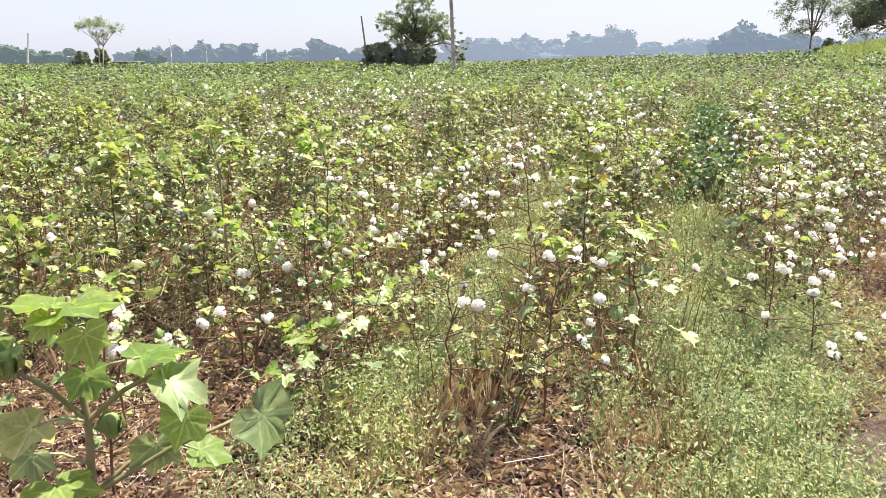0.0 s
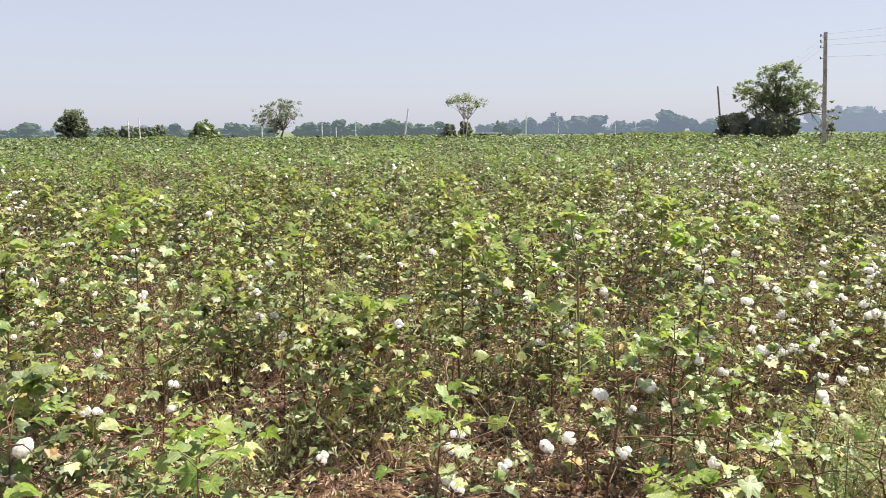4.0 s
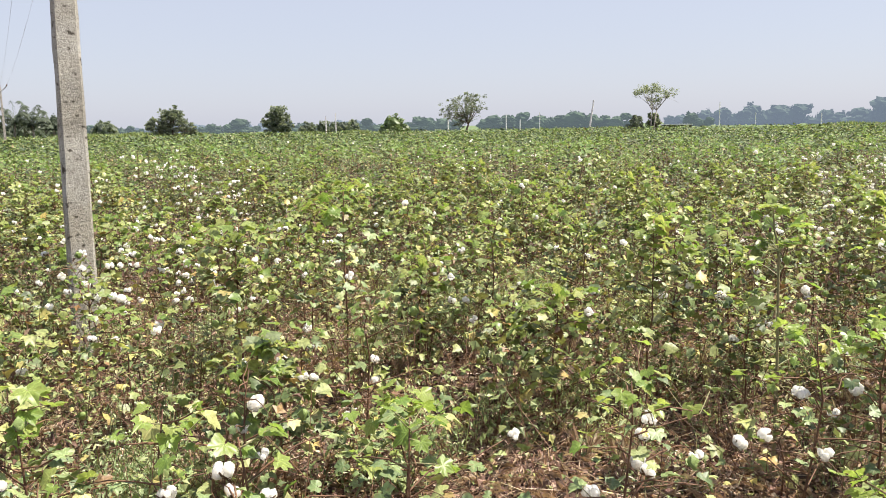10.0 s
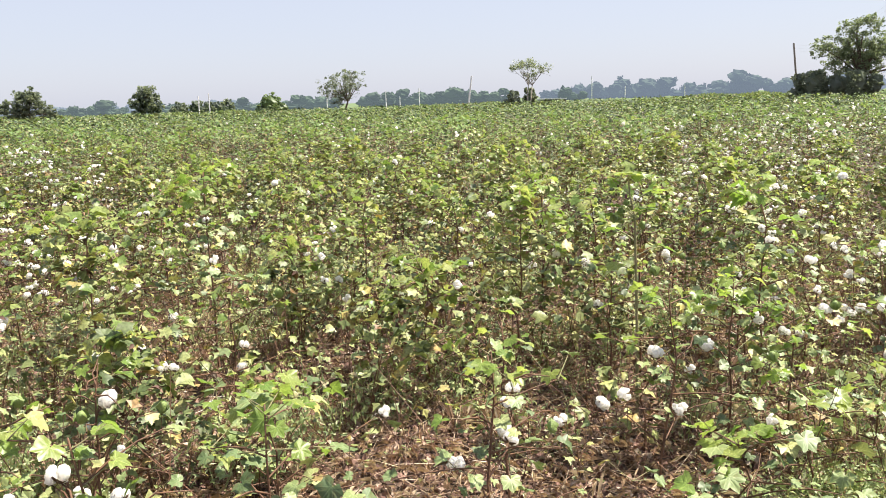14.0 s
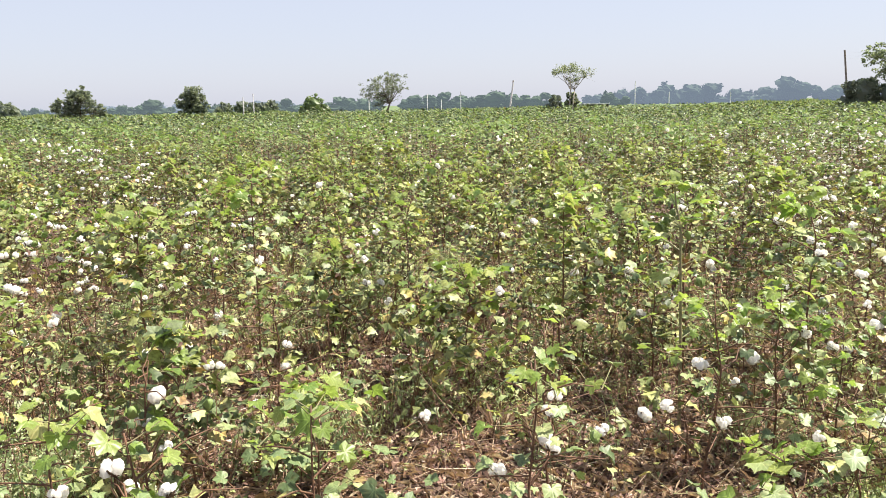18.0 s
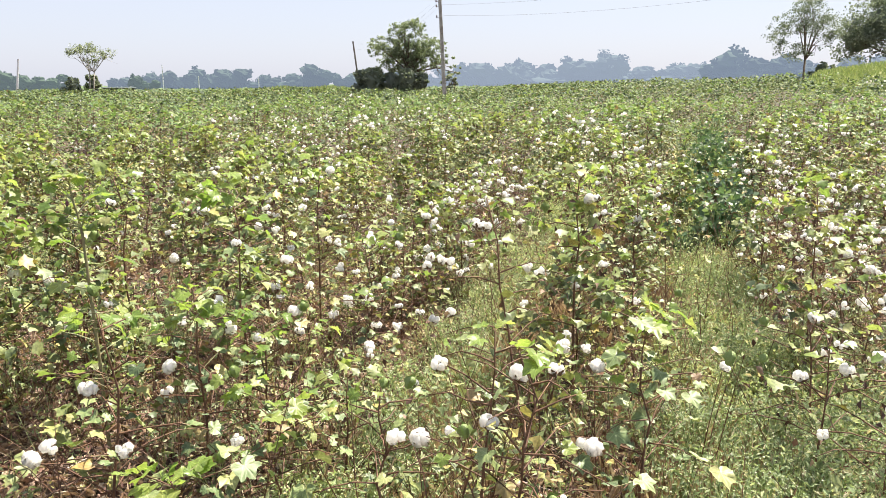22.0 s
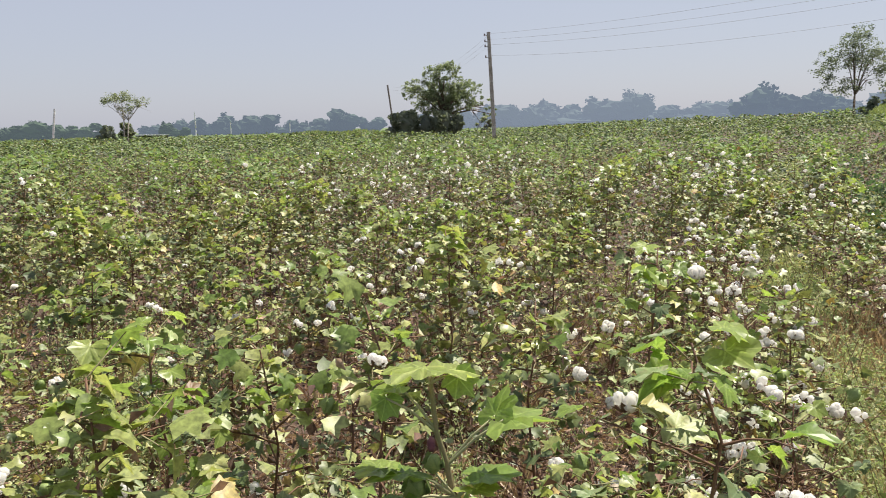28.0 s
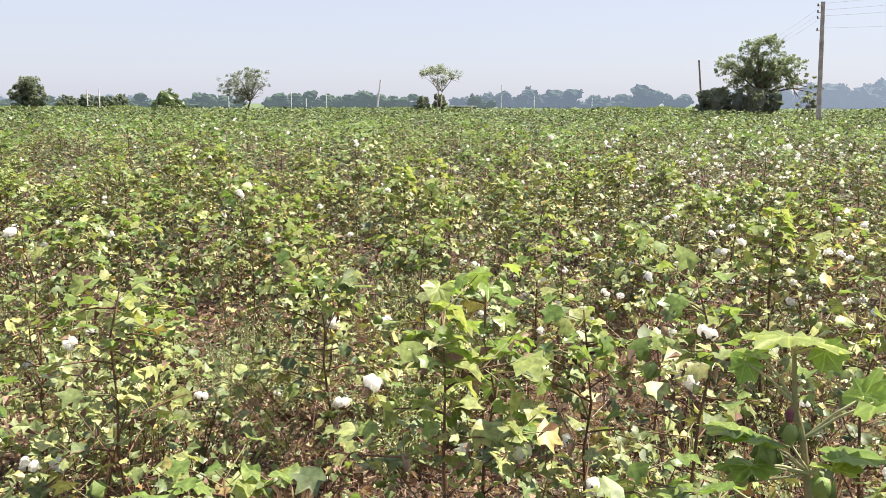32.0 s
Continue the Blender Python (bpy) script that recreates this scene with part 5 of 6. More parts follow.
def far_woods(name, label, rows, mat_leaf, far, leaf, seed):
    """Distant belts of trees; rows of bearing, half width and top, in degrees."""
    rng = np.random.default_rng(seed)
    h = Heap()
    for az, half, top in rows:
        d = far * rng.uniform(0.93, 1.07)
        x, y = bearing(az, d)
        high = 1.6 + 1.12 * d * math.tan(radians(top))
        wide = d * math.tan(radians(half))
        c, s = math.cos(radians(az)), math.sin(radians(az))
        blobs = [(x + c * q * wide, y + s * q * wide, high * 0.26, wide * 0.75, wide * 0.4, high * rng.uniform(0.26, 0.36)) for q in (-0.6, 0.0, 0.6)]
        n = max(2, int(wide / high * 2.4) + 1)
        for q in np.linspace(-0.85, 0.85, n) + rng.normal(0, 0.08, n):
            tall = 1.18 * high * (1 - 0.35 * q * q) * rng.uniform(0.74, 1.0)
            rad = tall * rng.uniform(0.42, 0.60)
            cx, cy = x + c * q * wide, y + s * q * wide
            blobs.append((cx, cy, tall - 0.66 * rad, rad * 1.1, rad, rad * 0.66))
            for _ in range(4):
                w, r = rng.uniform(-1, 1), rad * rng.uniform(0.35, 0.6)
                blobs.append((cx + c * w * rad, cy + s * w * rad, tall * rng.uniform(0.45, 0.92 - 0.25 * abs(w)) - 0.5 * r, r, r, r * 0.7))
        cores(rng, h, blobs, 0.76)
        crown_leaves(rng, h, blobs, int(480 * wide / high) + 420, leaf * high * 0.74, 0.8, 0.5)
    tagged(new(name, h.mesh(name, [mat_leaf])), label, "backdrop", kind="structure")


def make_trees():
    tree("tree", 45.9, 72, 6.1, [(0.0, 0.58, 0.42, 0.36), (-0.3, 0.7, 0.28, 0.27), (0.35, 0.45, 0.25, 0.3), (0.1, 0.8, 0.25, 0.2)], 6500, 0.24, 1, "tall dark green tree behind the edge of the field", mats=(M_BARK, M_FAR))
    tree("tree", 47.3, 45, 3.7, [(0.0, 0.5, 0.5, 0.46), (0.28, 0.34, 0.3, 0.3), (-0.35, 0.6, 0.35, 0.35)], 9000, 0.15, 2, "round bright green mango-like tree at the field edge", mats=(M_BARK, M_LIGHTTREE))
    for k, (az, far, h) in enumerate(((43.35, 118, 5.4), (42.7, 125, 4.4), (41.75, 120, 4.6), (40.6, 116, 4.6), (40.0, 122, 3.9), (44.1, 124, 4.8), (41.2, 128, 4.0), (39.4, 120, 3.6))):
        palm(az, far, h, 20 + k)
    for k, az in enumerate((44.6, 43.0, 41.4, 40.1)):
        bush(az, 134, 3.6 - 0.2 * k, 3.0, 900, 0.34, 300 + k, "dark green shrubbery behind the palms", M_TREE)
    bush(39.2, 128, 3.9, 2.3, 900, 0.38, 31, "dark green bush among the palms", M_FAR)
    bush(36.4, 130, 3.1, 2.8, 900, 0.36, 32, "dark green bush beyond the cotton")
    tree("tree", 32.15, 110, 4.6, [(0.0, 0.55, 0.42, 0.42), (-0.42, 0.36, 0.3, 0.3), (0.45, 0.36, 0.3, 0.3), (0.15, 0.8, 0.22, 0.2)], 2600, 0.33, 33, "broad dark green tree beyond the cotton", tuft=0.45)
    tree("tree", 25.0, 120, 5.2, [(0.0, 0.62, 0.33, 0.38), (-0.22, 0.4, 0.24, 0.3), (0.2, 0.42, 0.24, 0.3)], 2400, 0.36, 34, "compact oval dark green tree beyond the cotton", shell=0.4)
    for k, (az, h, w) in enumerate(((22.9, 2.7, 2.0), (21.7, 3.0, 2.2), (20.4, 2.9, 2.4), (19.6, 3.1, 1.8))):
        bush(az, 130 + 2 * k, h, w, 700, 0.33, 40 + k, "green thorny bush of the far hedge")
    bush(16.7, 118, 3.6, 2.6, 1100, 0.32, 46, "light green scrubby bush beyond the cotton", M_LIGHTTREE)
    tree("tree", 11.65, 100, 5.9, [(0.0, 0.60, 0.42, 0.30), (-0.34, 0.60, 0.22, 0.22), (0.30, 0.72, 0.24, 0.2), (0.05, 0.85, 0.26, 0.13), (-0.08, 0.38, 0.24, 0.16)], 2600, 0.17, 47,
         "sparse open-crowned tree standing alone beyond the cotton", trunk=0.13, fork=0.3, shell=0.35, tuft=0.42, limbs=16, mats=(M_BARK, M_TREE))
    tree("tree", -1.62, 115, 7.05, [(0.0, 0.88, 0.30, 0.10), (-0.28, 0.84, 0.19, 0.09), (0.32, 0.80, 0.20, 0.10), (0.05, 0.66, 0.18, 0.10)], 1500, 0.17, 48,
         "slender umbrella-crowned tree with thin pale foliage", trunk=0.09, fork=0.46, shell=0.3, tuft=0.62, limbs=8, mats=(M_PALEBARK, M_PALETREE), trunks=2)
    bush(-0.55, 113, 3.0, 1.5, 800, 0.30, 49, "dark bush beside the umbrella-crowned tree")
    bush(-1.7, 116, 3.2, 1.6, 700, 0.30, 50, "low bush at the foot of the slender tree", M_PALETREE, 0.5)
    tree("tree", -22.9, 85, 8.3, [(0.02, 0.84, 0.25, 0.13), (-0.24, 0.66, 0.26, 0.13), (0.26, 0.64, 0.26, 0.14), (0.02, 0.62, 0.30, 0.15), (0.44, 0.48, 0.16, 0.09), (-0.40, 0.58, 0.14, 0.07), (0.14, 0.93, 0.12, 0.06), (-0.14, 0.46, 0.28, 0.13), (0.16, 0.45, 0.28, 0.13), (0.60, 0.36, 0.10, 0.08)], 7600, 0.19, 51,
         "large leafy tree with a broad uneven crown", trunk=0.22, fork=0.32, shell=0.5, tuft=0.36, limbs=24, mats=(M_BARK, M_MIDTREE))
    bush(-20.5, 84, 3.6, 2.7, 1900, 0.26, 52, "dense dark bush under the large tree")
    bush(-22.9, 83, 3.5, 2.2, 1700, 0.26, 53, "dense dark bush under the large tree")
    bush(-25.9, 88, 3.4, 1.1, 300, 0.26, 54, "thin straggly shrub beside the electric pole", M_PALETREE, 0.0)
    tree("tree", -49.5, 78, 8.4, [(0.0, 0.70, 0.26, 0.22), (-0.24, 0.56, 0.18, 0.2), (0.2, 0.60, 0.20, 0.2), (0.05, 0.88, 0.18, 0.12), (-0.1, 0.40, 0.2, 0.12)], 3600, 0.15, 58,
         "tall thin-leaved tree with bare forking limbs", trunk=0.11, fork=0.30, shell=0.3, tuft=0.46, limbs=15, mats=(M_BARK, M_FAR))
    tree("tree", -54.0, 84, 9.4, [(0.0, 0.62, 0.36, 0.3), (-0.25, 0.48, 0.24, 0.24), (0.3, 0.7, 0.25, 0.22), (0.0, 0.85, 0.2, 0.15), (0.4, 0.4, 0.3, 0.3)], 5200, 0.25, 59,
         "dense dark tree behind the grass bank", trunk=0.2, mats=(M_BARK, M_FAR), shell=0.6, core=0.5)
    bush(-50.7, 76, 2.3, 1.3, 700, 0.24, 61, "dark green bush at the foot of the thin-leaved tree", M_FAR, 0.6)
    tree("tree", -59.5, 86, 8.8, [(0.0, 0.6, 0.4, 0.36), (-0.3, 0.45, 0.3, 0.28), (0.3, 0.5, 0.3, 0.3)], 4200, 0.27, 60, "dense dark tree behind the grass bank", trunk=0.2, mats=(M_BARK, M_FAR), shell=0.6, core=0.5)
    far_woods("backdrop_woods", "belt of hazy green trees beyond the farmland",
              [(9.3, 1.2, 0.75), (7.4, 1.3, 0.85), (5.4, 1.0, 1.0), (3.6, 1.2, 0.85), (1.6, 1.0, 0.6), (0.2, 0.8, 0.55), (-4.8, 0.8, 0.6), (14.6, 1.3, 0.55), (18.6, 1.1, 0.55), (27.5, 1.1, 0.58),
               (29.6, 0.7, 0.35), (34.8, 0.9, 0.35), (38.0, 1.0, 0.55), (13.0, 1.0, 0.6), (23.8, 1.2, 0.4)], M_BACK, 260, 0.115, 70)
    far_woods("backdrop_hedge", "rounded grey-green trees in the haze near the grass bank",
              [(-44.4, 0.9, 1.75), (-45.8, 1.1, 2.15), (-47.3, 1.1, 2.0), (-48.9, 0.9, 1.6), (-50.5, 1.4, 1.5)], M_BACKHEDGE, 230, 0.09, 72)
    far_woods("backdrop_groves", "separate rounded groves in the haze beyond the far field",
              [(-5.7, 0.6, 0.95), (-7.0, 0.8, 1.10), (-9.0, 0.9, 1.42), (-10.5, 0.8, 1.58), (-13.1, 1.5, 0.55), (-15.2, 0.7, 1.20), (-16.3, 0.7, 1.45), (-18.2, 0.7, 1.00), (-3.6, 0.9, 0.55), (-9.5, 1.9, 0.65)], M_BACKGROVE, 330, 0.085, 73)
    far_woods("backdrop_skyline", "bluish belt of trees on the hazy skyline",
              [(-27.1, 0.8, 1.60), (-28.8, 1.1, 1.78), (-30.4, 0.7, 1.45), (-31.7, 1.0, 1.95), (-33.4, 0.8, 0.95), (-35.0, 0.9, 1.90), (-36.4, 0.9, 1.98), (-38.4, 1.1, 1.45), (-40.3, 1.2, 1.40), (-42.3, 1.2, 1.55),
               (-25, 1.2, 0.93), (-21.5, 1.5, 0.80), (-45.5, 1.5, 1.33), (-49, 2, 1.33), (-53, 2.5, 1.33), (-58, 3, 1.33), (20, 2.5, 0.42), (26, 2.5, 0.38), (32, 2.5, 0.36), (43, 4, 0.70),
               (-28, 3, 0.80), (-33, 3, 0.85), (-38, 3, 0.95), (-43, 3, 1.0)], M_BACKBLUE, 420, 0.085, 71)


# ---- poles and cables ----
def concrete_pole(x, y, height, wide, deep, rz, lean, label, top=0.72):
    ob = base_at("electric_pole", x, y, 0, label, "electric pole", "electric poles", rz)
    ob.matrix_basis = pose(x, y, 0, 0, lean, rz)
    rng = np.random.default_rng(int(abs(x) * 10) + 3)
    rings, v, t = 40, [], []
    bev = 0.018
    for k in range(rings + 1):
        f = k / rings
        w, d = wide / 2 * (1 - (1 - top) * f), deep / 2 * (1 - (1 - top) * f)
        out = [(w - bev, -d), (w, -d + bev), (w, d - bev), (w - bev, d), (-w + bev, d), (-w, d - bev), (-w, -d + bev), (-w + bev, -d)]
        v += [(a + rng.normal(0, 0.0022), b + rng.normal(0, 0.0022), f * (height + 0.4) - 0.4) for a, b in out]
    for k in range(rings):
        for j in range(8):
            a, b = k * 8 + j, k * 8 + (j + 1) % 8
            t += [(a, b, b + 8), (a, b + 8, a + 8)]
    t += [(rings * 8, rings * 8 + j, rings * 8 + j + 1) for j in range(1, 7)]
    piece("post", mesh_of("post", v, t, [M_CONCRETE]), ob, "rough pitted grey concrete post")
    return ob


def cross_arm(ob, height, reach, vee):
    """Steel arms with an insulator on each end and one on the top."""
    ends = [(-reach, 0, height + vee), (reach, 0, height + vee)]
    for e in ends:
        arm = piece("cross_arm", mesh_of("cross_arm", *tube([(0, -0.08, height - 0.12), (e[0] * 0.5, -0.08, height - 0.05 + vee * 0.4), (e[0], -0.08, e[2])], (0.045, 0.045, 0.04), 4), [M_GALV]), ob, "steel cross arm")
    for e in (*ends, (0, 0, height + 0.35)):
        piece("insulator", mesh_of("insulator", *tube([(e[0], -0.08, e[2] - 0.05), (e[0], -0.08, e[2] + 0.06), (e[0], -0.08, e[2] + 0.10), (e[0], -0.08, e[2] + 0.2)], (0.02, 0.055, 0.06, 0.03), 7), [M_PORCELAIN]), ob, "brown porcelain insulator")


def cable(one, two, sag, radius=0.0042):
    q = np.linspace(0, 1, 25)
    pts = np.outer(1 - q, one) + np.outer(q, two)
    pts[:, 2] -= 4 * sag * q * (1 - q)
    ob = new("power_cable", mesh_of("power_cable", *tube(pts, np.full(25, radius), 4), [M_CABLE]))
    tagged(ob, "thin bare aluminium power cable sagging between poles", "cable", "power cables")


def thin_post(name, az, far, height, radius, lean, label, mat_post, category="post"):
    x, y = bearing(az, far)
    ob = new(name, mesh_of(name, *tube([(0, 0, -0.3), (0, 0, height * 0.5), (0, 0, height)], (radius, radius * 0.95, radius * 0.85), 7), [mat_post]))
    ob.matrix_basis = pose(x, y, 0, 0, lean, az)
    tagged(ob, label, category, "posts beyond the field")


def make_poles():
    near = concrete_pole(-3.86, 4.67, 7.5, 0.190, 0.13, 47, 0.9, "tapered grey concrete electric pole rising from the cotton", 0.62)
    cross_arm(near, 7.05, 1.3, 0.1)
    ax, ay = bearing(42.25, 95)
    left = concrete_pole(ax, ay, 6.3, 0.24, 0.20, 42, 0, "distant concrete electric pole with a V-shaped steel arm")
    cross_arm(left, 5.95, 0.62, 0.42)
    rx, ry = bearing(-25.95, 42)
    right = concrete_pole(rx, ry, 6.1, 0.22, 0.18, -26, -2.6, "tall slightly leaning concrete electric pole in the field")
    px, py = 26.0, 6.0
    last = concrete_pole(px, py, 6.8, 0.24, 0.2, -70, 0, "concrete electric pole at the field side")
    for off, z0, z1 in ((-0.62, 7.2, 6.5), (0.0, 7.45, 6.4), (0.62, 7.2, 6.5)):
        c, s = math.cos(radians(42)), math.sin(radians(42))
        near_off = 0.65 + 1.1 * off
        cable((-3.86 + near_off * c, 4.67 + near_off * s, z0), (ax + off * c, ay + off * s, z1), 0.55)
    dx, dy = bearing(-19.45, 84)
    tx, ty = bearing(-25.68, 42)
    for z, sag in ((6.02, 0.60), (5.74, 0.65), (5.49, 0.70), (4.97, 0.80)):
        cable((tx, ty, z), (px, py, z + 0.6), sag)
        h = Heap()
        h.put(*tube([(-0.20, 0, z - 0.10), (-0.20, 0, z + 0.02)], (0.035, 0.03), 6))
        h.put(*tube([(0, 0, z - 0.08), (-0.20, 0, z - 0.08)], (0.015, 0.015), 4), 1)
        piece("insulator", h.mesh("insulator", [M_PORCELAIN, M_GALV]), right, "small brown pin insulator")
    for z in (6.02, 5.74, 5.49):
        cable((tx, ty, z), (dx, dy, z - 0.4), 0.8, 0.004)
    thin_post("leaning_pole", -19.6, 84, 5.9, 0.10, -6.5, "dry weathered pole leaning beside the bushes", M_DRYWOOD, "pole")
    thin_post("leaning_pole", 2.72, 112, 4.8, 0.13, 7.5, "pale leaning concrete pole beyond the cotton", M_WHITEWASH, "pole")
    for az, far, h in ((21.6, 110, 3.1), (20.9, 112, 3.5), (12.8, 118, 3.2), (8.6, 120, 3.2), (6.2, 124, 3.5), (-6.1, 130, 4.6), (-8.4, 130, 2.9), (7.6, 128, 2.4), (-12.4, 130, 2.6)):
        thin_post("fence_post", az, far, h, 0.075, 0, "slim pale post standing beyond the cotton", M_WHITEWASH)
    # the low shelter beyond the slender tree
    x, y = bearing(-3.3, 128)
    shed = base_at("shed", x, y, 0, "low open shed with a whitish sheet roof", "shed", rz=-3.3)
    piece("roof", mesh_of("roof", *box(-2.4, 2.4, -1.2, 1.2, 1.15, 1.32), [M_WHITEWASH]), shed, "flat whitish sheet roof")
    piece("wall", mesh_of("wall", *box(-2.2, 2.2, 0.9, 1.0, 0, 1.15), [M_DRYWOOD]), shed)
    for q in (-2.2, -0.7, 0.8, 2.2):
        piece("post", mesh_of("post", *tube([(q, -1.0, -0.1), (q, -1.0, 1.15)], (0.06, 0.06), 6), [M_DRYWOOD]), shed)


# ---- the grass bank ----
def bank_height(az, far):
    """The bank rises on the right of the field."""
    a, foot = np.clip((-az - 49.9) / 7.0, 0, 1), np.clip((-az - 49.7) / 0.8, 0, 1)
    f = np.clip(1 - np.abs(far - 58.0) / 12.0, 0, 1)
    return (0.85 * foot * foot * (3 - 2 * foot) + 1.0 * a) * f * f * (3 - 2 * f)


def make_bank():
    az, far = np.meshgrid(np.linspace(-49.6, -72, 60), np.linspace(45, 71, 36), indexing="ij")
    x, y = -far * np.sin(np.radians(az)), far * np.cos(np.radians(az))
    z = bank_height(az, far) * (1 + 0.08 * np.sin(2.1 * x) * np.sin(1.7 * y)) + ground_height(x, y) + 0.01
    v = np.stack([x, y, z], -1).reshape(-1, 3)
    i, j = np.meshgrid(np.arange(59), np.arange(35), indexing="ij")
    a = (i * 36 + j).ravel()
    t = np.concatenate([np.stack([a, a + 1, a + 37], -1), np.stack([a, a + 37, a + 36], -1)])
    tagged(new("grass_bank", mesh_of("grass_bank", v, t, [plain("bank_earth", (0.15, 0.18, 0.06), (0.28, 0.28, 0.12), 3, 0.95)], smooth=True)), "grass-covered earth bank beside the field", "bank", kind="structure")
    rng = np.random.default_rng(81)
    n = 40000
    az, far = rng.uniform(-70, -49.8, n), rng.uniform(46, 66, n)
    x, y = -far * np.sin(np.radians(az)), far * np.cos(np.radians(az))
    h = Heap()
    blade = (np.array([(-0.03, 0, 0), (0.03, 0, 0), (0.05, 0.12, 0.7), (0.0, 0.3, 1.0)]), np.array([(0, 1, 2), (0, 2, 3)]))
    h.many(*blade, turns_of(rng, n, 0.35, (0.18, 0.42)), np.stack([x, y, bank_height(az, far) + ground_height(x, y)], -1))
    tagged(new("bank_grass", h.mesh("bank_grass", [M_GRASS])), "tall light green grass on the bank", "grass", kind="stuff")
    h = Heap()
    n = 30000                                            # the taller grass along the far edge of the crop
    az, far = rng.uniform(-50, 52, n), rng.uniform(117, 128, n)
    x, y = -far * np.sin(np.radians(az)), far * np.cos(np.radians(az))
    tall = 0.60 + 0.18 * np.sin(az * 0.35 + 1) + 0.1 * np.sin(az * 1.7)
    tall = tall + 0.35 * np.exp(-((az - 31) / 7) ** 2) + 0.25 * np.exp(-((az + 15) / 5) ** 2)
    turn = turns_of(rng, n, 0.25, (0.9, 1.3)) * tall[:, None, None]
    h.many(*(np.array([(-0.12, 0, 0), (0.12, 0, 0), (0.1, 0.12, 0.8), (0.0, 0.3, 1.1)]), blade[1]), turn, np.stack([x, y, ground_height(x, y)], -1))
    tagged(new("edge_grass", h.mesh("edge_grass", [M_GRASS])), "strip of taller light green grass edging the far field", "grass", kind="stuff")


# ---- weeds, dead leaves and dry stalks between the rows ----
def weed(rng, height, spread, sprigs, leaf):
    """A feathery weed: thin stalks with tiny leaflets and pale flower heads."""
    h = Heap()
    for _ in range(sprigs):
        w, r = rng.uniform(0, 6.28), rng.uniform(0, spread)
        foot = np.array([0.3 * r * np.cos(w), 0.3 * r * np.sin(w), 0])
        top = np.array([r * np.cos(w), r * np.sin(w), height * rng.uniform(0.45, 1.0)])
        mid = 0.5 * (foot + top) + rng.normal(0, 0.02, 3)
        h.put(*tube([foot, mid, top], (0.0020, 0.0015, 0.0008), 3), 0)
        n = 14
        q = rng.uniform(0.10, 1, n)[:, None]
        p = foot * (1 - q) ** 2 + 2 * mid * q * (1 - q) + top * q * q + rng.normal(0, 0.022, (n, 3))
        h.many(*SLIVER, turns_of(rng, n, 0.6, (0.8 * leaf, 2.0 * leaf)), p, 0)
        if rng.random() < 0.3:
            h.many(*OCTA, turns_of(rng, 3, 0.3, (0.002, 0.0045)), top + rng.normal(0, 0.02, (3, 3)), 1)
    return h.arrays()


def scatter(name, label, category, shapes, mats, x, y, sizes, tilt, seed, lift=0.0):
    rng = np.random.default_rng(seed)
    h_v, h_t, h_s, n = [], [], [], 0
    pick = rng.integers(0, len(shapes), len(x))
    for g, (v, t, s) in enumerate(shapes):
        ok = pick == g
        m = int(ok.sum())
        if not m:
            continue
        w = np.einsum("mij,vj->mvi", turns_of(rng, m, tilt, sizes), v) + np.stack([x[ok], y[ok], ground_height(x[ok], y[ok]) + lift], -1)[:, None]
        h_v.append(w.reshape(-1, 3))
        h_t.append((t[None] + (np.arange(m) * len(v))[:, None, None]).reshape(-1, 3) + n)
        h_s.append(np.tile(s, m))
        n += m * len(v)
    me = mesh_of(name, np.concatenate(h_v), np.concatenate(h_t), mats, np.concatenate(h_s))
    return tagged(new(name, me), label, category, kind="stuff")


def along(rng, n, across, wide, start, end):
    u, k = rng.uniform(start, end, n), across + rng.normal(0, wide, n)
    p = u[:, None] * ROW + k[:, None] * ACROSS
    return p[:, 0], p[:, 1]


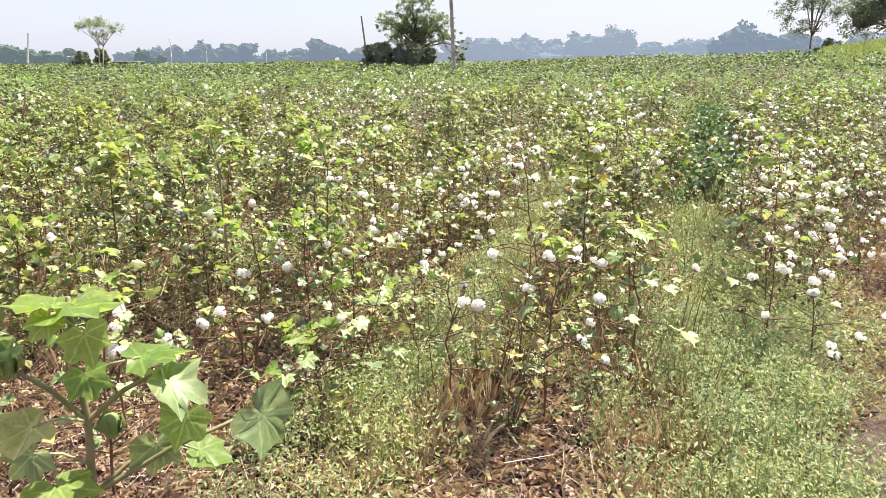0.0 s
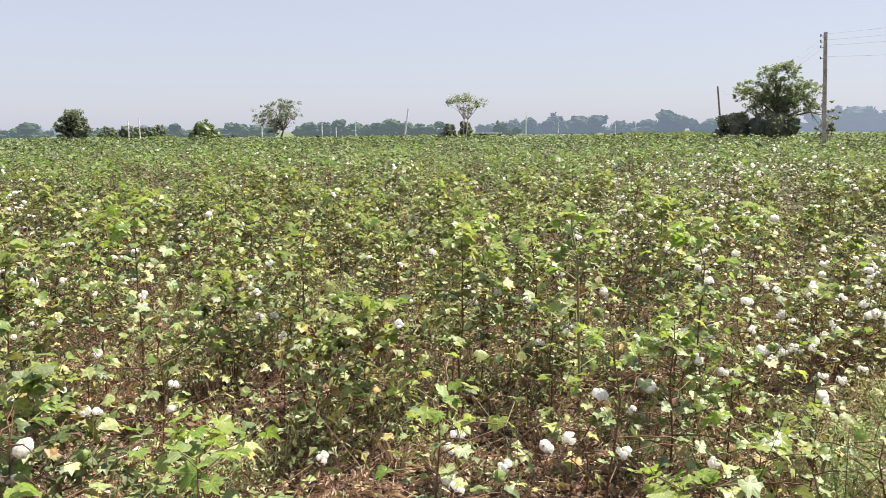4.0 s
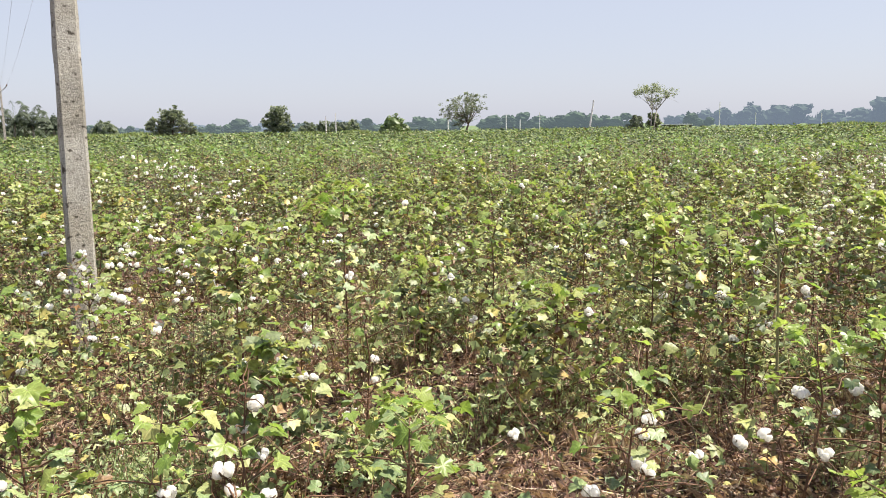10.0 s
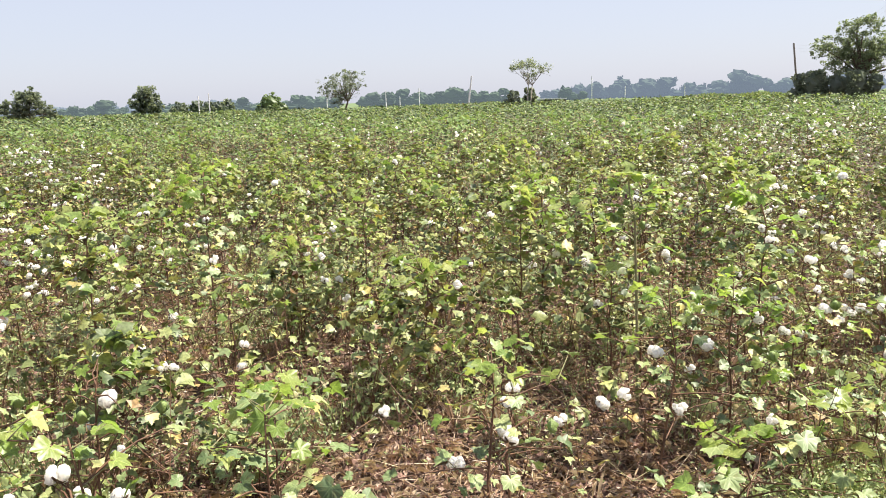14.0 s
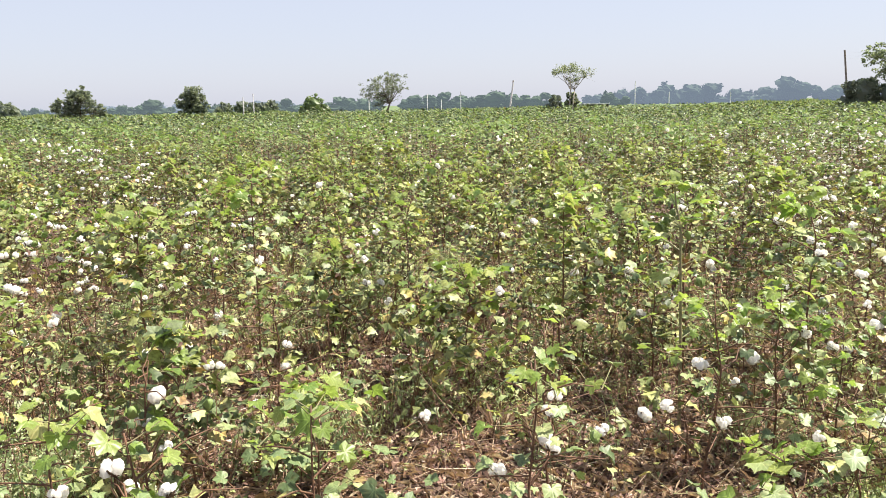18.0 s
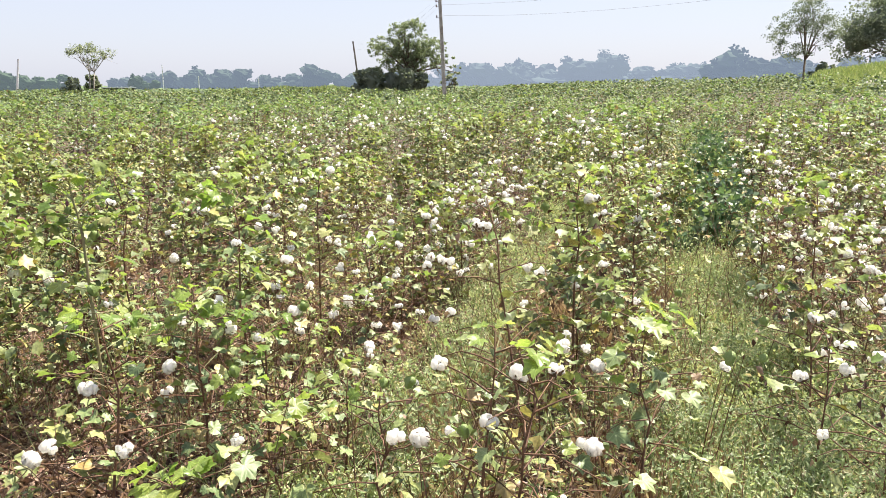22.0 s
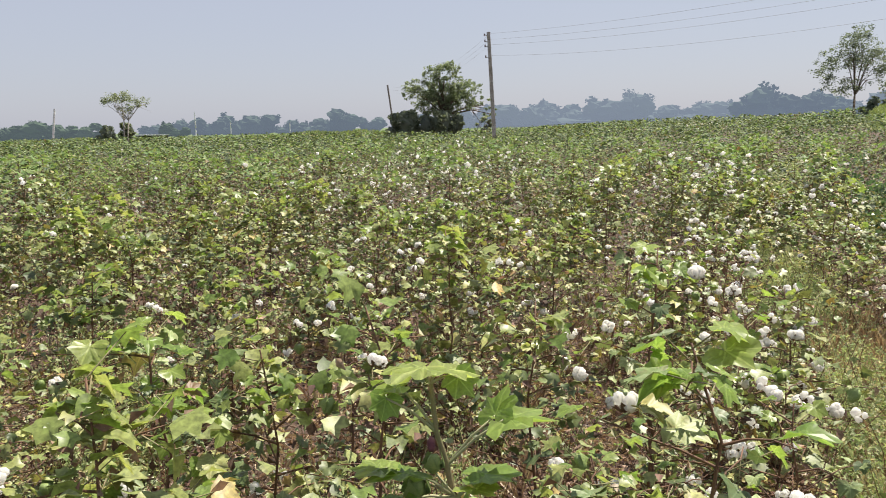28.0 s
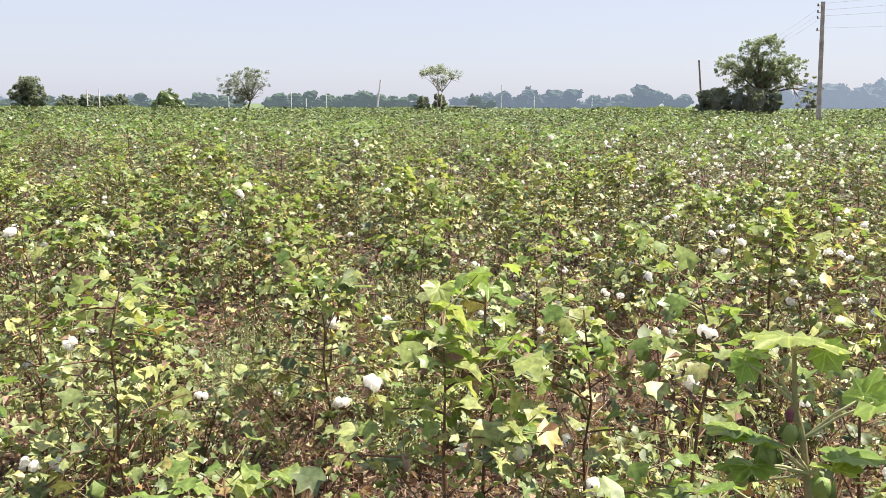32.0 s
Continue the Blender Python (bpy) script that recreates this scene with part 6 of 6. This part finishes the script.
def make_weeds():
    rng = np.random.default_rng(91)
    shapes = [weed(rng, 0.34, 0.20, 14, 0.015) for _ in range(5)]
    froth = []
    for _ in range(5):
        h = Heap()
        n = 128
        w, r = rng.uniform(0, 6.28, n), 0.15 * np.sqrt(rng.random(n))
        place = np.stack([r * np.cos(w), r * np.sin(w), 0.01 + (0.20 - 4.0 * r * r) * rng.random(n) ** 0.6], -1)
        h.many(*SLIVER, turns_of(rng, n, 0.7, (0.011, 0.030)), place, 0)
        h.many(*OCTA, turns_of(rng, 6, 0.3, (0.002, 0.0045)), place[:6] + (0, 0, 0.03), 1)
        for q in range(10):
            h.put(*tube([(0.2 * place[q, 0], 0.2 * place[q, 1], 0), place[q]], (0.0016, 0.0009), 3), 0)
        froth.append(h.arrays())
    x1, y1 = along(rng, 60, -0.84, 0.15, 2.2, 11.5)
    scatter("weeds", "feathery light green weeds filling the furrow", "weeds", shapes, [M_WEED, M_FLOWER], x1, y1, (0.5, 1.1), 0.12, 92)
    x1, y1 = along(rng, 420, -0.80, 0.19, 1.6, 11.5)
    scatter("weeds", "low frothy mat of pale green weeds in the furrow", "weeds", froth, [M_WEED, M_FLOWER], x1, y1, (0.35, 1.5), 0.2, 192)
    x2, y2 = along(rng, 110, FIRST + 0.75, 0.26, 1.9, 9.0)
    scatter("weeds", "feathery light green weeds with pale flower heads", "weeds", shapes, [M_WEED, M_FLOWER], x2, y2, (0.6, 1.3), 0.12, 93)
    x2, y2 = along(rng, 430, 0.82, 0.28, 1.5, 5.2)
    x5, y5 = along(rng, 150, 0.58, 0.17, 5.0, 9.5)
    x2, y2 = np.r_[x2, x5], np.r_[y2, y5]
    scatter("weeds", "low frothy mat of pale green weeds beside the cotton row", "weeds", froth, [M_WEED, M_FLOWER], x2, y2, (0.4, 1.35), 0.2, 193)
    low = [weed(rng, 0.42, 0.34, 7, 0.042) for _ in range(3)]
    x3, y3 = along(rng, 90, FIRST - 0.72, 0.30, 9.0, 32)
    x4, y4 = along(rng, 80, FIRST + 0.62, 0.32, 9.5, 30)
    scatter("weeds", "light green weeds along the furrows further off", "weeds", low, [M_WEED, M_FLOWER], np.r_[x3, x4], np.r_[y3, y4], (0.8, 1.4), 0.12, 94)
    # loose weed patches among the rows
    spots = [(-2.62, 4.60, 0.3), (-1.80, 4.85, 0.3), (0.05, 6.0, 0.35), (-0.75, 6.55, 0.35), (-2.1, 6.6, 0.4), (0.0, 7.4, 0.35), (-3.0, 5.4, 0.3), (-4.3, 5.0, 0.35), (-1.9, 2.6, 0.22), (-1.3, 5.8, 0.3), (0.9, 4.9, 0.25)]
    x, y = np.concatenate([np.stack([rng.normal(a, s * 0.6, 9), rng.normal(b, s * 0.6, 9)], -1) for a, b, s in spots]).T
    scatter("weeds", "small feathery weed patches among the cotton plants", "weeds", shapes, [M_WEED, M_FLOWER], x, y, (0.6, 1.4), 0.12, 95)
    # dead leaves, thick near the path
    lobed, flat = [], []
    for _ in range(8):
        v, t = cotton_leaf(rng, 3)
        curl = 0.45 * rng.normal(0, 1)
        lobed.append((v * (0.8, 0.9, 1.0) + np.stack([0 * v[:, 0], 0 * v[:, 0], curl * v[:, 0] ** 2], -1), t, np.zeros(len(t), int)))
        v = LEAFLET[0] + rng.normal(0, 0.12, (4, 3))
        flat.append((v, LEAFLET[1], np.zeros(2, int)))
    n = 11000
    r, w = 5.5 * rng.uniform(0.06, 1, n) ** 0.75, np.radians(rng.uniform(-66, 60, n))
    scatter("dead_leaves", "crumpled reddish brown dead leaves on the soil", "dead leaves", lobed, [M_LITTER], -r * np.sin(w), r * np.cos(w) + 0.6, (0.012, 0.038), 0.55, 96, 0.02)
    n = 62000
    r, w = 11 * rng.uniform(0.06, 1, n) ** 0.72, np.radians(rng.uniform(-66, 60, n))
    scatter("leaf_litter", "small flakes of dry leaf litter between the rows", "dead leaves", flat, [M_LITTER], -r * np.sin(w), r * np.cos(w) + 0.3, (0.012, 0.036), 0.7, 101, 0.015)
    stalk = []
    for _ in range(6):
        v, t = tube([(-0.5, 0, 0), (0.5, rng.normal(0, 0.1), rng.uniform(0.02, 0.2))], (0.009, 0.005), 3)
        stalk.append((np.array(v), np.array(t), np.zeros(len(t), int)))
    n = 15000
    r, w = 7 * rng.uniform(0.06, 1, n) ** 0.75, np.radians(rng.uniform(-66, 60, n))
    scatter("dry_stalks", "dry brown twigs and grass stalks lying on the soil", "dry stalks", stalk, [M_DRYGRASS], -r * np.sin(w), r * np.cos(w) + 0.3, (0.05, 0.24), 0.5, 97, 0.025)
    n = 64000
    r, w = 8.0 * rng.uniform(0.08, 1, n) ** 0.7, np.radians(rng.uniform(-68, 60, n))
    straw = [(SLIVER[0] * (0.22, 1, 1), SLIVER[1], np.zeros(2, int)), (SLIVER[0] * (0.4, 1, 1.8), SLIVER[1], np.zeros(2, int))]
    scatter("straw", "fine straw and broken stems strewn over the soil", "straw", straw, [M_DRYGRASS], -r * np.sin(w), r * np.cos(w) + 0.2, (0.025, 0.10), 0.35, 197, 0.02)
    n = 22000
    r, w = 8.5 * rng.uniform(0.08, 1, n) ** 0.7, np.radians(rng.uniform(-68, 60, n))
    keep = np.sin(1.9 * r * np.sin(w) + 1) * np.sin(2.3 * r * np.cos(w)) + rng.normal(0, 0.35, n) > 0.15
    scatter("ground_cover", "low green seedlings creeping over the soil", "weeds", flat, [M_LEAVES], -(r * np.sin(w))[keep], (r * np.cos(w) + 0.2)[keep], (0.012, 0.032), 0.5, 198, 0.035)
    sprig = []
    for _ in range(5):
        h = Heap()
        m = 46
        w, r = rng.uniform(0, 6.28, m), 0.11 * np.sqrt(rng.random(m))
        place = np.stack([r * np.cos(w), r * np.sin(w), 0.02 + 0.26 * rng.random(m) * (1 - 3.5 * r)], -1)
        h.many(*SLIVER, turns_of(rng, m, 0.7, (0.016, 0.034)), place, 0)
        for q in range(5):
            h.put(*tube([(0.2 * place[q, 0], 0.2 * place[q, 1], 0), place[q] * (1, 1, 1.3)], (0.0018, 0.001), 3), 0)
        sprig.append(h.arrays())
    n = 1500
    r, w = 9.5 * rng.uniform(0.16, 1, n) ** 0.7, np.radians(rng.uniform(-64, 56, n))
    x, y = -r * np.sin(w), r * np.cos(w) + 0.4
    keep = np.sin(1.4 * x + 0.6) * np.sin(1.7 * y + 0.3) + rng.normal(0, 0.4, n) > -0.1
    scatter("weeds", "small feathery weeds sprouting among the cotton plants", "weeds", sprig, [M_WEED], x[keep], y[keep], (0.6, 1.5), 0.15, 210)
    spike = []
    for _ in range(6):
        v, t = tube([(0, 0, -0.03), (rng.normal(0, 0.06), rng.normal(0, 0.06), 0.5), (rng.normal(0, 0.14), rng.normal(0, 0.14), 1.0)], (0.0042, 0.0034, 0.0018), 3)
        spike.append((np.array(v), np.array(t), np.zeros(len(t), int)))
    n = 3400
    r, w = 9.0 * rng.uniform(0.16, 1, n) ** 0.75, np.radians(rng.uniform(-64, 56, n))
    scatter("dry_twigs", "thin reddish brown dead twigs standing among the plants", "dry twigs", spike, [M_STEM], -r * np.sin(w), r * np.cos(w) + 0.5, (0.22, 0.66), 0.42, 211)
    tuft = []
    for _ in range(4):
        h = Heap()
        for _ in range(22):
            q = rng.uniform(0, 6.28)
            d = np.array([np.cos(q), np.sin(q), 0]) * rng.uniform(0.03, 0.16)
            tip = d + (0, 0, rng.uniform(0.08, 0.26))
            s = np.array([-np.sin(q), np.cos(q), 0]) * 0.0016
            h.put([d * 0.2 - s, d * 0.2 + s, 0.6 * d + (0, 0, tip[2] * 0.7) + s, tip], [(0, 1, 2), (0, 2, 3)])
        tuft.append(h.arrays())
    x, y = along(rng, 260, FIRST + 0.58, 0.24, 1.6, 8)
    x2, y2 = along(rng, 420, FIRST - 0.42, 0.18, 2.2, 8.5)
    n = 260
    r, w = 9 * np.sqrt(rng.uniform(0.02, 1, n)), np.radians(rng.uniform(-60, 50, n))
    scatter("dry_grass", "tufts of straw-coloured dry grass in the furrows", "dry grass", tuft, [M_DRYGRASS], np.r_[x, x2, -r * np.sin(w)], np.r_[y, y2, r * np.cos(w) + 0.5], (0.35, 0.95), 0.15, 98)


make_trees()
make_poles()
make_bank()
MID = [[simple_plant(200 + 10 * q + k, 118, b, 1.0) for k in range(5)] for q, b in enumerate((0, 1, 4, 12))]
HALF = [[simple_plant(300 + 10 * q + k, 50, b, 1.45, "scrap") for k in range(5)] for q, b in enumerate((0, 0, 2, 6))]
LAST = [[simple_plant(400 + 10 * q + k, 19, b, 2.6, "scrap") for k in range(5)] for q, b in enumerate((0, 0, 1, 3))]
def make_undergrowth():
    """Low leaves and twigs that fill the stand between the stems."""
    rng = np.random.default_rng(99)
    shapes = []
    for _ in range(6):
        h = Heap()
        n = 92
        w, r = rng.uniform(0, 6.28, n), np.abs(rng.normal(0, 0.16, n))
        place = np.stack([r * np.cos(w), r * np.sin(w), 0.02 + 0.48 * rng.random(n) ** 1.3], -1)
        h.many(*TRILOBE, turns_of(rng, n, 0.5, (0.020, 0.054)), place, 0)
        for q in range(9):
            h.put(*tube([(0, 0, -0.02), place[q] * 0.6 + (0, 0, 0.03), place[q]], (0.003, 0.0024, 0.0015), 3), 1)
        shapes.append(h.arrays())
    x, y = row_places(0.6, 14.5, 0.16, (-63, 56))
    ok = (rng.random(len(x)) < 0.95 * (1 - 0.7 * richness(x, y)) * np.clip((np.hypot(x, y) - 1.6) / 1.5, 0.45, 1)) & (y > 1.2)
    x, y = x[ok], y[ok]
    loose = 0.17 + 0.05 * np.clip(np.hypot(x, y) - 3.5, 0, 5)
    x, y = x + rng.normal(0, 1, len(x)) * loose, y + rng.normal(0, 1, len(x)) * loose
    ok = [clear(a, b, 0.7) and not in_furrow(a, b) and not any(math.hypot(a - q, b - r) < s for q, r, s in BARE) for a, b in zip(x, y)]
    scatter("undergrowth", "low leafy shoots and twigs between the cotton stems", "undergrowth", shapes, [M_LEAVES, M_STEM], x[ok], y[ok], (0.7, 1.3), 0.2, 100)


def dark_shrubs():
    """Taller dark green growth standing in the row."""
    for k, (u, n, h) in enumerate(((7.8, 0.70, 0.72), (9.3, 0.75, 0.78), (10.4, 0.84, 0.85), (12.2, 0.74, 0.92), (14.5, 0.82, 0.95), (17.5, 0.8, 1.0))):
        x, y = u * ROW + n * ACROSS
        rng = np.random.default_rng(600 + k)
        ob = base_at("shrub", float(x), float(y), 0, "dark green leafy shrub standing in the cotton row", "shrub", "dark shrubs in the crop")
        hp = Heap()
        mid = crown_leaves(rng, hp, [(0, 0, h * 0.60, 0.34, 0.34, h * 0.34), (0.26, 0.2, h * 0.40, 0.30, 0.30, h * 0.3), (-0.26, 0.1, h * 0.36, 0.30, 0.30, h * 0.28)], 520, 0.050, 0.15, 1.1)
        piece("foliage", hp.mesh("foliage", [M_DARKLEAF]), ob)
        hp = Heap()
        for m in mid[:9]:
            hp.put(*tube([(0, 0, -0.03), m * 0.5 + (0, 0, 0.05), m], (0.008, 0.005, 0.002), 4))
        piece("stem", hp.mesh("stem", [M_STEM]), ob)


make_weeds()
dark_shrubs()
make_undergrowth()
plant_names()
REACH = plant_field()
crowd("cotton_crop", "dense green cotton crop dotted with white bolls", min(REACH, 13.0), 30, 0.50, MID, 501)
crowd("far_cotton_crop", "dense green cotton crop stretching away in rows", 30, 62, 0.62, HALF, 502, M_FARCROP)
crowd("distant_cotton_crop", "far part of the green cotton field", 62, 122, 0.95, LAST, 503, M_FARCROP)
crowd("low_growth", "low green shoots filling the furrows of the crop", 10, 34, 0.42, [HALF[0]], 504, M_CROP, (0.35, 0.70), 0.65)
